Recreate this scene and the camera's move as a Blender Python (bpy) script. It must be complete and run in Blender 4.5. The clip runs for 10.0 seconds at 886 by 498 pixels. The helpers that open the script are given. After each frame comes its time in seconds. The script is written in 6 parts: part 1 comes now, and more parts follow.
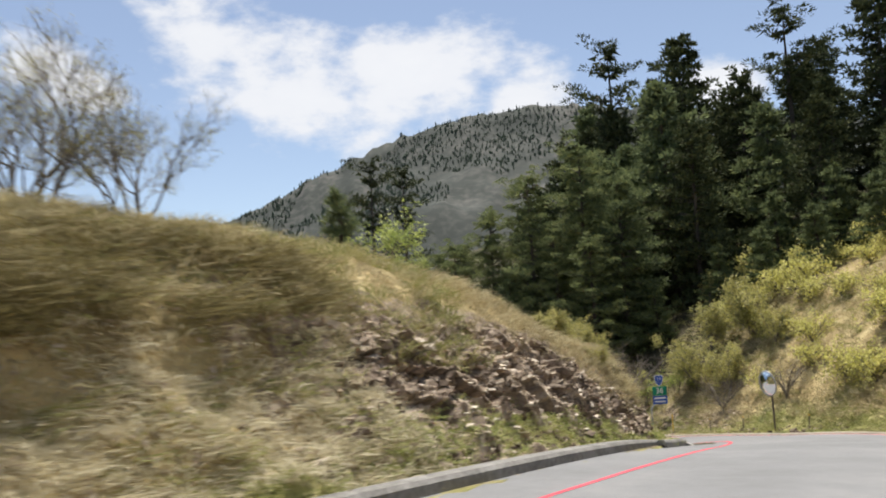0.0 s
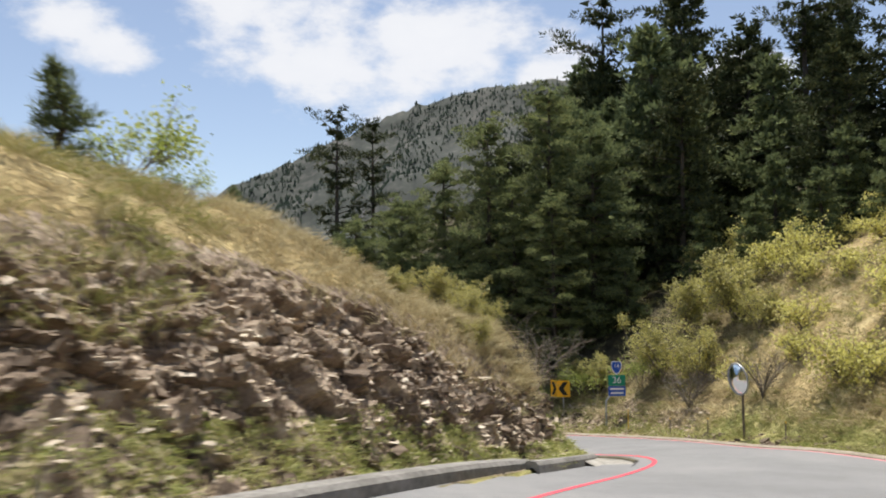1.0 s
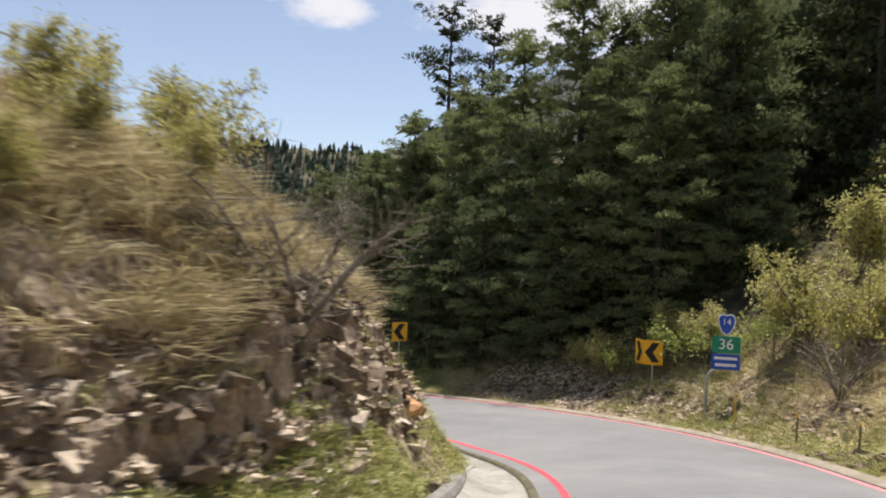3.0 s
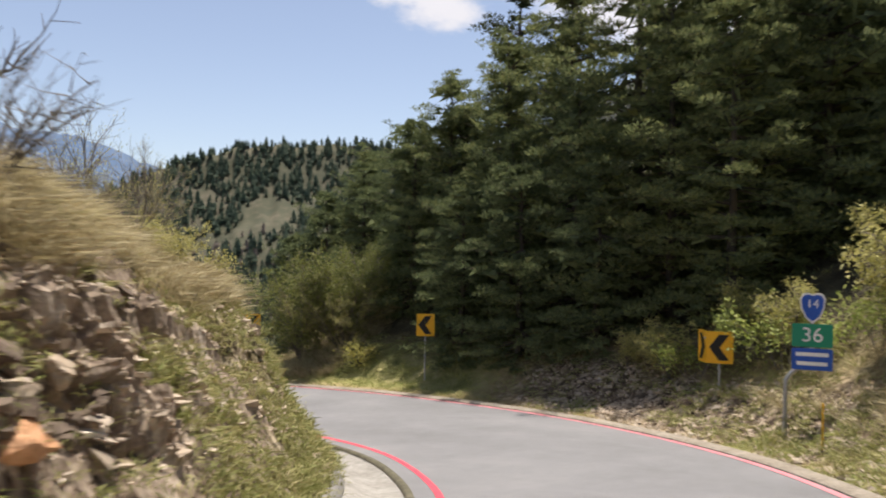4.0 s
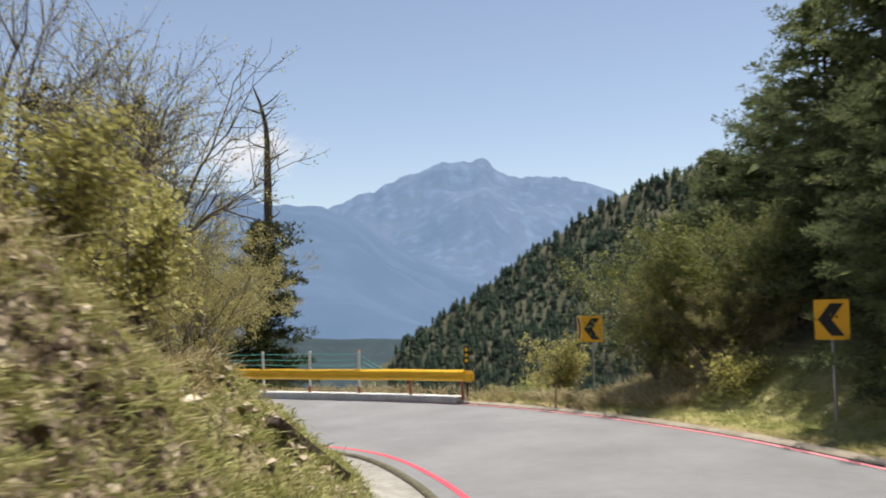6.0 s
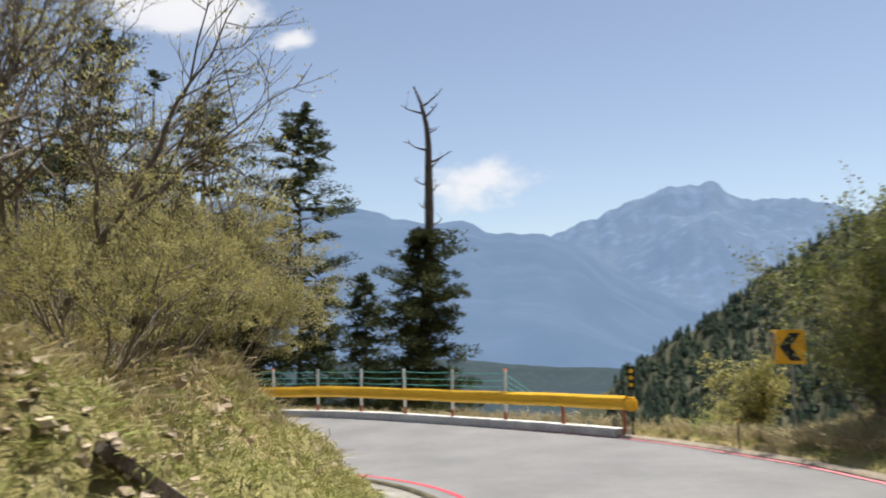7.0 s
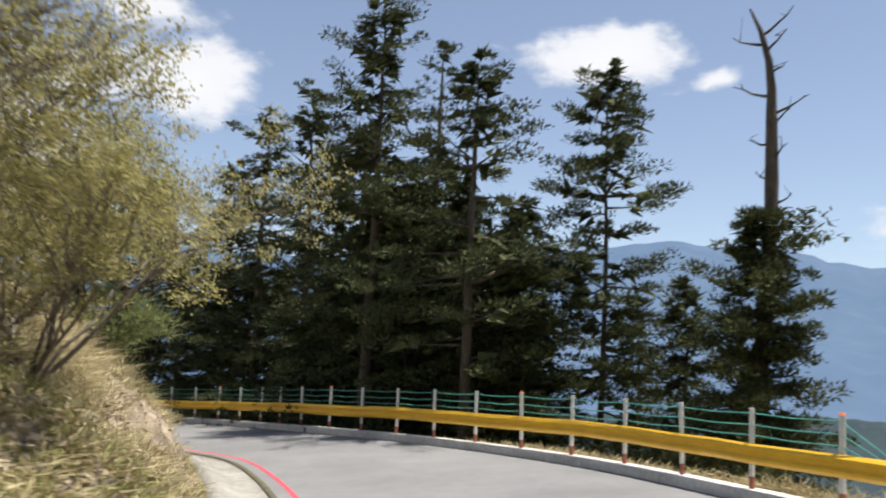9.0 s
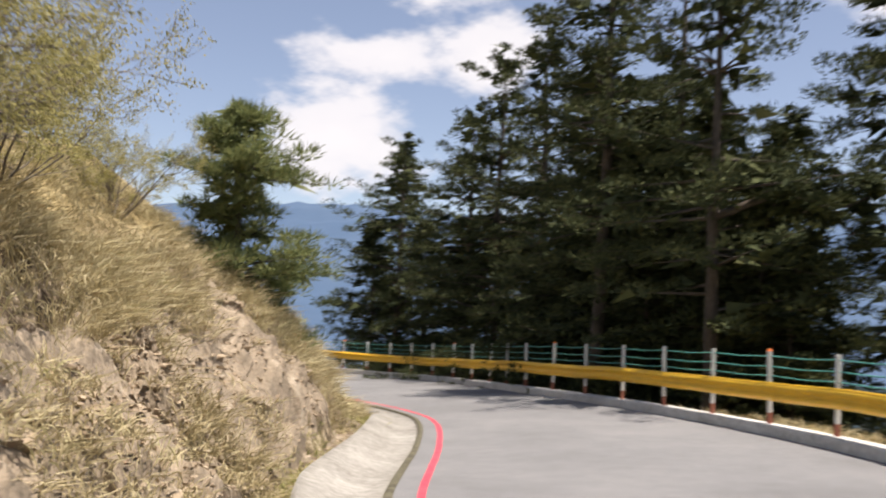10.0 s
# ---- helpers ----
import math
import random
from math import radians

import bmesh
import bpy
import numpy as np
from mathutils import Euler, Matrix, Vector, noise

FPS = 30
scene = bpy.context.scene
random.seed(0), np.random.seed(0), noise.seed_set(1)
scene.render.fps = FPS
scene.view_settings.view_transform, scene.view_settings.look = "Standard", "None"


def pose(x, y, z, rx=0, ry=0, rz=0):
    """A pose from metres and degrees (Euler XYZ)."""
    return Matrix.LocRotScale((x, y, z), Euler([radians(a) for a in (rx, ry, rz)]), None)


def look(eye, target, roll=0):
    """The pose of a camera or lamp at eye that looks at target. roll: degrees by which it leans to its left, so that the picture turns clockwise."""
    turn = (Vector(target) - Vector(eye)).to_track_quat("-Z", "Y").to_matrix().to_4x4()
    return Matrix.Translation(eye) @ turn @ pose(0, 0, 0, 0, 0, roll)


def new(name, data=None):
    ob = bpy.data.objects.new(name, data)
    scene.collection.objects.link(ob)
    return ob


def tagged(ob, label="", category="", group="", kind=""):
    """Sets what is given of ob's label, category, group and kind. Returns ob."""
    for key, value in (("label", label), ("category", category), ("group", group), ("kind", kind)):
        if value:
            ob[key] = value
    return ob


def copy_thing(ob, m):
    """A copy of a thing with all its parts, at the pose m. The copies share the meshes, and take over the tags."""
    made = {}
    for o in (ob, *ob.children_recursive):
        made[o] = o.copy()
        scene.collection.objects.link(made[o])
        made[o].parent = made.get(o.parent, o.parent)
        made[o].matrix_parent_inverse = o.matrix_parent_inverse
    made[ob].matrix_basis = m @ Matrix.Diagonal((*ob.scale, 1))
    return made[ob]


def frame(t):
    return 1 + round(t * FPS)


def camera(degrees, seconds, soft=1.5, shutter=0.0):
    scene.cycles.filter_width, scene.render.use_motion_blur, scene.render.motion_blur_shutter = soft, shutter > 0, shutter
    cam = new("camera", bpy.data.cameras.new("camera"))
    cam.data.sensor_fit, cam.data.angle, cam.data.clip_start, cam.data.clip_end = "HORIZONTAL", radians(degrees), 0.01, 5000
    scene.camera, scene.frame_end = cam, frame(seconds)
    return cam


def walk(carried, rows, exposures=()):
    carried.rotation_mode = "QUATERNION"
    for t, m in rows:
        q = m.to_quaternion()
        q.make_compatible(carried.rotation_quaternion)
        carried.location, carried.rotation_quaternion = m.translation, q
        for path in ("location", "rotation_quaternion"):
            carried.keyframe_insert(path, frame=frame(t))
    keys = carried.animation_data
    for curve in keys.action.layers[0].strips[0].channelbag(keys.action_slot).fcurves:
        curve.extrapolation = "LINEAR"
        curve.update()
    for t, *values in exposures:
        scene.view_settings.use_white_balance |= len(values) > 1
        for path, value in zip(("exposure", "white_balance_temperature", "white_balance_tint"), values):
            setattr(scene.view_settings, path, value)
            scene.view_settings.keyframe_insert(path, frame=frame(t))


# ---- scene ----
cam = camera(55.4, 10.0, 1.9, 0.35)
LIGHT = [(0, 0.66, 6500, 10), (3, 0.66, 6600, 13), (4.5, 0.64, 6680, 15), (5.5, 0.62, 6580, 12), (7, 0.68, 6540, 11), (8.5, 0.76, 6510, 10), (9.5, 0.76, 6660, 13), (10, 0.75, 6800, 16)]
PATH = [
    (0, (2.502, 6.705, 6.914), (1.871, 8.594, 7.104), -3.5),
    (0.5, (3.253, 10.729, 6.713), (2.606, 12.615, 6.87), -0.9),
    (1, (3.967, 14.601, 6.466), (3.295, 16.48, 6.597), -0.7),
    (1.5, (4.396, 18.183, 6.208), (3.643, 20.032, 6.324), -0.4),
    (2, (4.642, 21.493, 5.958), (3.801, 23.307, 6.013), 0.5),
    (2.5, (4.685, 24.753, 5.619), (3.677, 26.48, 5.63), 1.9),
    (2.7, (4.697, 25.952, 5.489), (3.645, 27.653, 5.504), 2.1),
    (3.8, (4.11, 32.493, 4.816), (2.859, 34.053, 4.818), 1.1),
    (4, (3.969, 33.603, 4.682), (2.653, 35.109, 4.691), 1.0),
    (4.5, (3.116, 36.256, 4.255), (1.603, 37.564, 4.28), 0.7),
    (5, (1.949, 38.618, 3.892), (0.242, 39.66, 3.918), -0.3),
    (5.2, (1.337, 39.404, 3.761), (-0.428, 40.345, 3.791), -0.6),
    (6.3, (-2.793, 43.735, 2.995), (-4.739, 44.181, 3.111), -1.9),
    (6.5, (-3.346, 44.278, 2.874), (-5.31, 44.631, 3.012), -1.8),
    (7, (-5.31, 45.512, 2.607), (-7.303, 45.573, 2.77), -1.3),
    (7.5, (-7.474, 46.554, 2.34), (-9.446, 46.294, 2.542), -0.7),
    (8, (-9.856, 47.393, 2.083), (-11.777, 46.889, 2.319), 0.1),
    (8.5, (-12.121, 47.921, 1.9), (-13.98, 47.234, 2.167), 1.0),
    (9, (-14.334, 48.078, 1.762), (-16.11, 47.196, 2.018), 2.3),
    (9.5, (-16.626, 48.034, 1.596), (-18.253, 46.89, 1.8), 3.2),
    (10, (-18.821, 47.662, 1.426), (-20.201, 46.222, 1.573), 2.8),
]
walk(cam, [(t, look(eye, target, roll)) for t, eye, target, roll in PATH], exposures=LIGHT)

# ---------- world, sun, exposure ----------
SUN_DIR = Vector((-0.1, 0.25, 1.0)).normalized()
world = bpy.data.worlds.new("sky")
scene.world = world
world.use_nodes = True
wn, wl = world.node_tree.nodes, world.node_tree.links
wn.clear()
sky = wn.new("ShaderNodeTexSky")
sky.sky_type, sky.sun_disc = "NISHITA", False
sky.sun_elevation = math.asin(SUN_DIR.z)
sky.sun_rotation = math.atan2(SUN_DIR.x, SUN_DIR.y)
sky.altitude, sky.air_density, sky.dust_density, sky.ozone_density = 900, 1.0, 0.9, 1.5
coord = wn.new("ShaderNodeTexCoord")


def wmath(op, a, b=None, c=None):
    n = wn.new("ShaderNodeMath")
    n.operation = op
    for i, v in enumerate((a, b, c)):
        if v is None:
            continue
        if isinstance(v, (int, float)):
            n.inputs[i].default_value = v
        else:
            wl.new(v, n.inputs[i])
    return n.outputs[0]


def wdot(vec):
    n = wn.new("ShaderNodeVectorMath")
    n.operation = "DOT_PRODUCT"
    wl.new(coord.outputs["Generated"], n.inputs[0])
    n.inputs[1].default_value = vec
    return n.outputs["Value"]


# clouds: heading (degrees left of +y), height, half width, half height (degrees), weight
CLOUDS = [
    (34, 19.5, 6.5, 3.2, 0.9), (28.5, 16.5, 6, 3.6, 1.0), (19, 16.8, 6.5, 4.2, 1.15), (12.5, 15.5, 4, 2.8, 0.9),
    (23.5, 12.8, 3.5, 2, 0.7), (41.6, 16.5, 3.6, 2.0, 1.1), (0, 14.5, 3, 2.2, 1.0), (43.5, 17.5, 3.2, 2.2, 1.0),
    (85.5, 9.2, 3.6, 2.0, 0.9), (105.5, 20.0, 6.2, 2.3, 1.2), (98.2, 18.6, 1.8, 0.9, 0.9), (134, 17.3, 4.6, 2.8, 1.25),
    (141, 16.8, 6.5, 2.0, 1.1), (144, 11.6, 7, 4.0, 1.3), (138, 21.5, 5, 1.8, 0.9), (60, 19.5, 4, 1.2, 0.7),
    (-40, 30, 14, 5, 1.0), (190, 28, 16, 6, 1.0), (240, 18, 16, 5, 1.0), (290, 30, 14, 6, 1.0), (70, 45, 10, 4, 0.8),
]
mask = None
for az, el, hw, hh, weight in CLOUDS:
    a, e = radians(az), radians(el)
    mid = Vector((-math.sin(a) * math.cos(e), math.cos(a) * math.cos(e), math.sin(e)))
    side = Vector((math.cos(a), math.sin(a), 0))
    lift = side.cross(mid)
    du = wmath("MULTIPLY", wdot(side), 1 / math.tan(radians(hw)))
    dv = wmath("MULTIPLY", wdot(lift), 1 / math.tan(radians(hh)))
    r2 = wmath("ADD", wmath("MULTIPLY", du, du), wmath("MULTIPLY", dv, dv))
    blob = wmath("MULTIPLY", wmath("SUBTRACT", 1.0, wmath("SQRT", r2)), weight)
    front = wmath("GREATER_THAN", wdot(mid), 0.3)
    blob = wmath("SUBTRACT", wmath("MULTIPLY", wmath("ADD", blob, 3.0), front), 3.0)
    mask = blob if mask is None else wmath("SMOOTH_MAX", mask, blob, 0.25)
wmap = wn.new("ShaderNodeMapping")
wmap.inputs["Scale"].default_value = (1, 1, 1.9)
wl.new(coord.outputs["Generated"], wmap.inputs[0])


def wnoise(scale, detail, rough=0.55):
    n = wn.new("ShaderNodeTexNoise")
    n.inputs["Scale"].default_value, n.inputs["Detail"].default_value, n.inputs["Roughness"].default_value = scale, detail, rough
    wl.new(wmap.outputs[0], n.inputs["Vector"])
    return n.outputs["Fac"]


puff = wmath("MULTIPLY", wmath("SUBTRACT", wnoise(9, 7), 0.5), 2.4)
fine = wmath("MULTIPLY", wmath("SUBTRACT", wnoise(30, 6, 0.6), 0.5), 0.9)
cover = wmath("ADD", wmath("ADD", mask, puff), fine)
soft_edge = wn.new("ShaderNodeMapRange")
soft_edge.interpolation_type = "SMOOTHSTEP"
soft_edge.inputs["From Min"].default_value, soft_edge.inputs["From Max"].default_value = -0.1, 0.62
wl.new(cover, soft_edge.inputs[0])
grey = wn.new("ShaderNodeMapRange")
grey.inputs["From Min"].default_value, grey.inputs["From Max"].default_value = 0.2, 1.3
grey.inputs["To Min"].default_value, grey.inputs["To Max"].default_value = 0.78, 1.0
wl.new(cover, grey.inputs[0])
cloud_colour = wn.new("ShaderNodeMixRGB")
cloud_colour.inputs[1].default_value = (5.0, 5.4, 6.3, 1)
cloud_colour.inputs[2].default_value = (7.5, 7.55, 7.7, 1)
wl.new(grey.outputs[0], cloud_colour.inputs[0])
mixer = wn.new("ShaderNodeMixRGB")
wl.new(wmath("MULTIPLY", soft_edge.outputs[0], 0.93), mixer.inputs[0])
pale = wn.new("ShaderNodeHueSaturation")
pale.inputs["Saturation"].default_value, pale.inputs["Value"].default_value = 0.82, 1.12
wl.new(sky.outputs[0], pale.inputs["Color"])
wl.new(pale.outputs[0], mixer.inputs[1])
wl.new(cloud_colour.outputs[0], mixer.inputs[2])
back = wn.new("ShaderNodeBackground")
back.inputs["Strength"].default_value = 0.08
wl.new(mixer.outputs[0], back.inputs["Color"])
wout = wn.new("ShaderNodeOutputWorld")
wl.new(back.outputs[0], wout.inputs["Surface"])

sun = new("sun", bpy.data.lights.new("sun", "SUN"))
sun.data.energy, sun.data.angle, sun.data.color = 5.0, radians(0.55), (1.0, 0.95, 0.86)
sun.matrix_world = look(SUN_DIR * 300, (0, 0, 0))

# ---------- small tools ----------
RNG = np.random.default_rng(11)


def lattice(ix, iy, seed):
    h = (ix.astype(np.int64) * 374761393 + iy.astype(np.int64) * 668265263 + seed * 1442695041) & 0xFFFFFFFF
    h = ((h ^ (h >> 13)) * 1274126177) & 0xFFFFFFFF
    return ((h ^ (h >> 16)) & 0xFFFF) / 65535.0


def vnoise(x, y, seed=0):
    x, y = np.asarray(x, float), np.asarray(y, float)
    ix, iy = np.floor(x), np.floor(y)
    fx, fy = x - ix, y - iy
    fx, fy = fx * fx * (3 - 2 * fx), fy * fy * (3 - 2 * fy)
    a, b = lattice(ix, iy, seed), lattice(ix + 1, iy, seed)
    c, d = lattice(ix, iy + 1, seed), lattice(ix + 1, iy + 1, seed)
    return (a + (b - a) * fx) * (1 - fy) + (c + (d - c) * fx) * fy


def fbm(x, y, scale, octaves=4, seed=0):
    total, amp, norm = 0.0, 1.0, 0.0
    for k in range(octaves):
        total = total + amp * vnoise(x / scale * 2**k + 13.7 * k, y / scale * 2**k - 7.1 * k, seed + k)
        norm, amp = norm + amp, amp * 0.5
    return total / norm * 2 - 1


def step(lo, hi, x):
    t = np.clip((np.asarray(x, float) - lo) / (hi - lo), 0, 1)
    return t * t * (3 - 2 * t)


def mesh_of(name, verts, faces, mats=(), index=None, smooth=False):
    """A mesh from arrays; faces: an array of triangles or quads."""
    me = bpy.data.meshes.new(name)
    verts, faces = np.asarray(verts, np.float32), np.asarray(faces, np.int32)
    n, k = faces.shape
    me.vertices.add(len(verts))
    me.vertices.foreach_set("co", verts.ravel())
    me.loops.add(n * k)
    me.loops.foreach_set("vertex_index", faces.ravel())
    me.polygons.add(n)
    me.polygons.foreach_set("loop_start", np.arange(n, dtype=np.int32) * k)
    me.polygons.foreach_set("loop_total", np.full(n, k, np.int32))
    for m in mats:
        me.materials.append(m)
    if index is not None:
        me.polygons.foreach_set("material_index", np.asarray(index, np.int32))
    me.polygons.foreach_set("use_smooth", np.full(n, smooth, bool))
    me.update(calc_edges=True)
    return me


def part(name, data, material, parent, label=""):
    """Links a bmesh or mesh as one mesh object under a thing or a part."""
    if isinstance(data, bmesh.types.BMesh):
        me = bpy.data.meshes.new(name)
        data.to_mesh(me)
        data.free()
        data = me
    if material is not None and not data.materials:
        data.materials.append(material)
    ob = new(name, data)
    ob.parent = parent
    if label:
        ob["label"] = label
    return ob


def box(sx, sy, sz, at=(0, 0, 0), bevel=0.0, bm=None):
    bm = bm or bmesh.new()
    made = bmesh.ops.create_cube(bm, size=1, matrix=Matrix.Translation(at) @ Matrix.Diagonal((sx, sy, sz, 1)))
    if bevel:
        edges = {e for v in made["verts"] for e in v.link_edges}
        bmesh.ops.bevel(bm, geom=list(edges), offset=bevel, segments=2, affect="EDGES")
    return bm


def rod(a, b, r1, r2=None, sides=10, bm=None):
    bm = bm or bmesh.new()
    a, b = Vector(a), Vector(b)
    m = Matrix.Translation((a + b) / 2) @ (b - a).to_track_quat("Z", "Y").to_matrix().to_4x4()
    bmesh.ops.create_cone(bm, cap_ends=True, segments=sides, radius1=r1, radius2=r1 if r2 is None else r2, depth=(b - a).length, matrix=m)
    return bm


def tube(points, radii, sides=6):
    """Vertices and triangles of a tapered tube along points."""
    p = np.asarray(points, float)
    d = np.gradient(p, axis=0)
    d /= np.linalg.norm(d, axis=1)[:, None] + 1e-9
    ref = np.array([0.31, 0.17, 0.93]) if abs(d[0][2]) < 0.8 else np.array([0.95, 0.2, 0.1])
    u = np.cross(d, ref)
    u /= np.linalg.norm(u, axis=1)[:, None] + 1e-9
    w = np.cross(d, u)
    ang = np.linspace(0, 2 * np.pi, sides, endpoint=False)
    ring = p[:, None] + np.asarray(radii)[:, None, None] * (np.cos(ang)[None, :, None] * u[:, None] + np.sin(ang)[None, :, None] * w[:, None])
    v = ring.reshape(-1, 3)
    f = []
    for i in range(len(p) - 1):
        for j in range(sides):
            k = (j + 1) % sides
            a, b, c, e = i * sides + j, i * sides + k, (i + 1) * sides + k, (i + 1) * sides + j
            f += [(a, b, c), (a, c, e)]
    return v, np.array(f)


def join(pieces):
    vs, fs, off = [], [], 0
    for v, f in pieces:
        vs.append(v)
        fs.append(np.asarray(f) + off)
        off += len(v)
    return np.concatenate(vs), np.concatenate(fs)


# ---------- materials ----------
def material(name, colours, scale=1.0, rough=0.85, bump=0.3, bump_scale=None, metal=0.0, island=0.0, stretch=(1, 1, 1), detail_mix=0.5, thin=0.0, spec=0.3):
    """A surface of up to four colours mixed by noise at two scales, with fine relief; island: share of the mix drawn per piece."""
    m = bpy.data.materials.new(name)
    m.use_nodes = True
    nt = m.node_tree
    b = nt.nodes["Principled BSDF"]
    link = nt.links.new
    tc = nt.nodes.new("ShaderNodeTexCoord")
    mp = nt.nodes.new("ShaderNodeMapping")
    mp.inputs["Scale"].default_value = stretch
    geo = nt.nodes.new("ShaderNodeNewGeometry")
    link(geo.outputs["Position"], mp.inputs[0])

    def nz(s, det=6.0):
        n = nt.nodes.new("ShaderNodeTexNoise")
        n.inputs["Scale"].default_value, n.inputs["Detail"].default_value = s, det
        link(mp.outputs[0], n.inputs["Vector"])
        return n.outputs["Fac"]

    def mth(op, a, c):
        n = nt.nodes.new("ShaderNodeMath")
        n.operation = op
        for i, v in enumerate((a, c)):
            if isinstance(v, (int, float)):
                n.inputs[i].default_value = v
            else:
                link(v, n.inputs[i])
        return n.outputs[0]

    big, small = nz(scale, 5), nz(scale * 7.3, 8)
    fac = mth("ADD", mth("MULTIPLY", big, 1 - detail_mix), mth("MULTIPLY", small, detail_mix))
    fac = mth("ADD", mth("MULTIPLY", mth("SUBTRACT", fac, 0.5), 2.6), 0.5)
    if island:
        fac = mth("ADD", mth("MULTIPLY", fac, 1 - island), mth("MULTIPLY", geo.outputs["Random Per Island"], island))
    ramp = nt.nodes.new("ShaderNodeValToRGB")
    el = ramp.color_ramp.elements
    while len(el) < len(colours):
        el.new(0.5)
    for i, c in enumerate(colours):
        el[i].position = i / max(1, len(colours) - 1)
        el[i].color = (*c, 1)
    link(fac, ramp.inputs[0])
    link(ramp.outputs[0], b.inputs["Base Color"])
    b.inputs["Metallic"].default_value = metal
    b.inputs["Specular IOR Level"].default_value = spec
    rr = nt.nodes.new("ShaderNodeMapRange")
    rr.inputs["To Min"].default_value, rr.inputs["To Max"].default_value = max(0.05, rough - 0.1), min(1.0, rough + 0.1)
    link(small, rr.inputs[0])
    link(rr.outputs[0], b.inputs["Roughness"])
    if bump:
        bp = nt.nodes.new("ShaderNodeBump")
        bp.inputs["Strength"].default_value = bump
        bp.inputs["Distance"].default_value = 0.05
        link(nz(bump_scale or scale * 9, 8), bp.inputs["Height"])
        link(bp.outputs[0], b.inputs["Normal"])
    if thin:
        tr = nt.nodes.new("ShaderNodeBsdfTranslucent")
        link(ramp.outputs[0], tr.inputs["Color"])
        mx = nt.nodes.new("ShaderNodeMixShader")
        mx.inputs[0].default_value = thin
        link(b.outputs[0], mx.inputs[1])
        link(tr.outputs[0], mx.inputs[2])
        link(mx.outputs[0], nt.nodes["Material Output"].inputs["Surface"])
    m["ramp"] = ramp.name
    return m


def plain(name, colour, rough=0.5, metal=0.0, wear=0.12):
    c = tuple(colour)
    return material(name, [tuple(v * (1 - wear) for v in c), c, tuple(min(1, v * (1 + wear)) for v in c)], 3.0, rough, 0.08, 60, metal)


ASPHALT = material("asphalt", [(0.15, 0.15, 0.15), (0.185, 0.185, 0.187), (0.225, 0.222, 0.22)], 0.5, 0.85, 0.35, 90, stretch=(1, 1, 1), detail_mix=0.35)
CONCRETE = material("concrete", [(0.16, 0.15, 0.13), (0.28, 0.265, 0.235), (0.4, 0.385, 0.35)], 1.2, 0.9, 0.4, 40)
KERB_GREY = material("weathered_concrete", [(0.1, 0.095, 0.085), (0.2, 0.19, 0.175), (0.3, 0.29, 0.27)], 1.6, 0.9, 0.5, 40)
RED_LINE = material("red_paint", [(0.5, 0.06, 0.08), (0.66, 0.06, 0.09), (0.62, 0.1, 0.12)], 3, 0.7, 0.2, 80)
RED_FADED = material("worn_red_paint", [(0.36, 0.25, 0.25), (0.56, 0.21, 0.23), (0.64, 0.17, 0.2)], 2.5, 0.8, 0.2, 80)
DARK_BARK = material("dark_bark", [(0.03, 0.025, 0.02), (0.08, 0.065, 0.05), (0.13, 0.11, 0.09)], 3, 0.9, 0.8, 22, stretch=(1, 1, 0.3))
GREY_BARK = material("grey_bark", [(0.085, 0.072, 0.06), (0.17, 0.145, 0.118), (0.28, 0.25, 0.2)], 3, 0.9, 0.7, 25, stretch=(1, 1, 0.3))
NEEDLE = material("needles", [(0.085, 0.11, 0.056), (0.145, 0.175, 0.078), (0.215, 0.24, 0.1), (0.28, 0.29, 0.12)], 0.5, 0.8, 0, island=0.6, thin=0.34, spec=0.06)
NEEDLE_DARK = material("dark_needles", [(0.024, 0.032, 0.017), (0.045, 0.057, 0.028), (0.085, 0.098, 0.043), (0.145, 0.148, 0.065)], 0.6, 0.8, 0, island=0.55, thin=0.12, spec=0.06)
NEEDLE_BLUE = material("blue_needles", [(0.075, 0.098, 0.055), (0.135, 0.165, 0.077), (0.23, 0.26, 0.105)], 0.5, 0.8, 0, island=0.6, thin=0.3, spec=0.06)
LEAF_YELLOW = material("spring_leaves", [(0.24, 0.235, 0.07), (0.42, 0.395, 0.13), (0.57, 0.52, 0.23)], 1.0, 0.6, 0, island=0.6, thin=0.35)
LEAF_GOLD = material("golden_leaves", [(0.33, 0.32, 0.08), (0.56, 0.53, 0.16), (0.72, 0.67, 0.3)], 1.0, 0.6, 0, island=0.6, thin=0.45)
LEAF_FRESH = material("fresh_leaves", [(0.18, 0.24, 0.05), (0.34, 0.4, 0.1), (0.5, 0.52, 0.2)], 1.0, 0.6, 0, island=0.6, thin=0.4)
LEAF_GREEN = material("green_leaves", [(0.07, 0.11, 0.025), (0.13, 0.19, 0.04), (0.22, 0.28, 0.07)], 1.0, 0.6, 0, island=0.6, thin=0.3)
LEAF_BUSH = material("bush_leaves", [(0.09, 0.11, 0.028), (0.19, 0.21, 0.055), (0.36, 0.36, 0.12)], 1.0, 0.7, 0, island=0.6, thin=0.3)
LEAF_OLIVE = material("olive_leaves", [(0.2, 0.185, 0.072), (0.36, 0.33, 0.125), (0.5, 0.46, 0.21)], 1.0, 0.7, 0, island=0.6, thin=0.42)
STRAW = material("dry_grass", [(0.16, 0.125, 0.06), (0.33, 0.27, 0.14), (0.55, 0.48, 0.3), (0.36, 0.35, 0.14)], 0.35, 0.75, 0, island=0.4, thin=0.3)
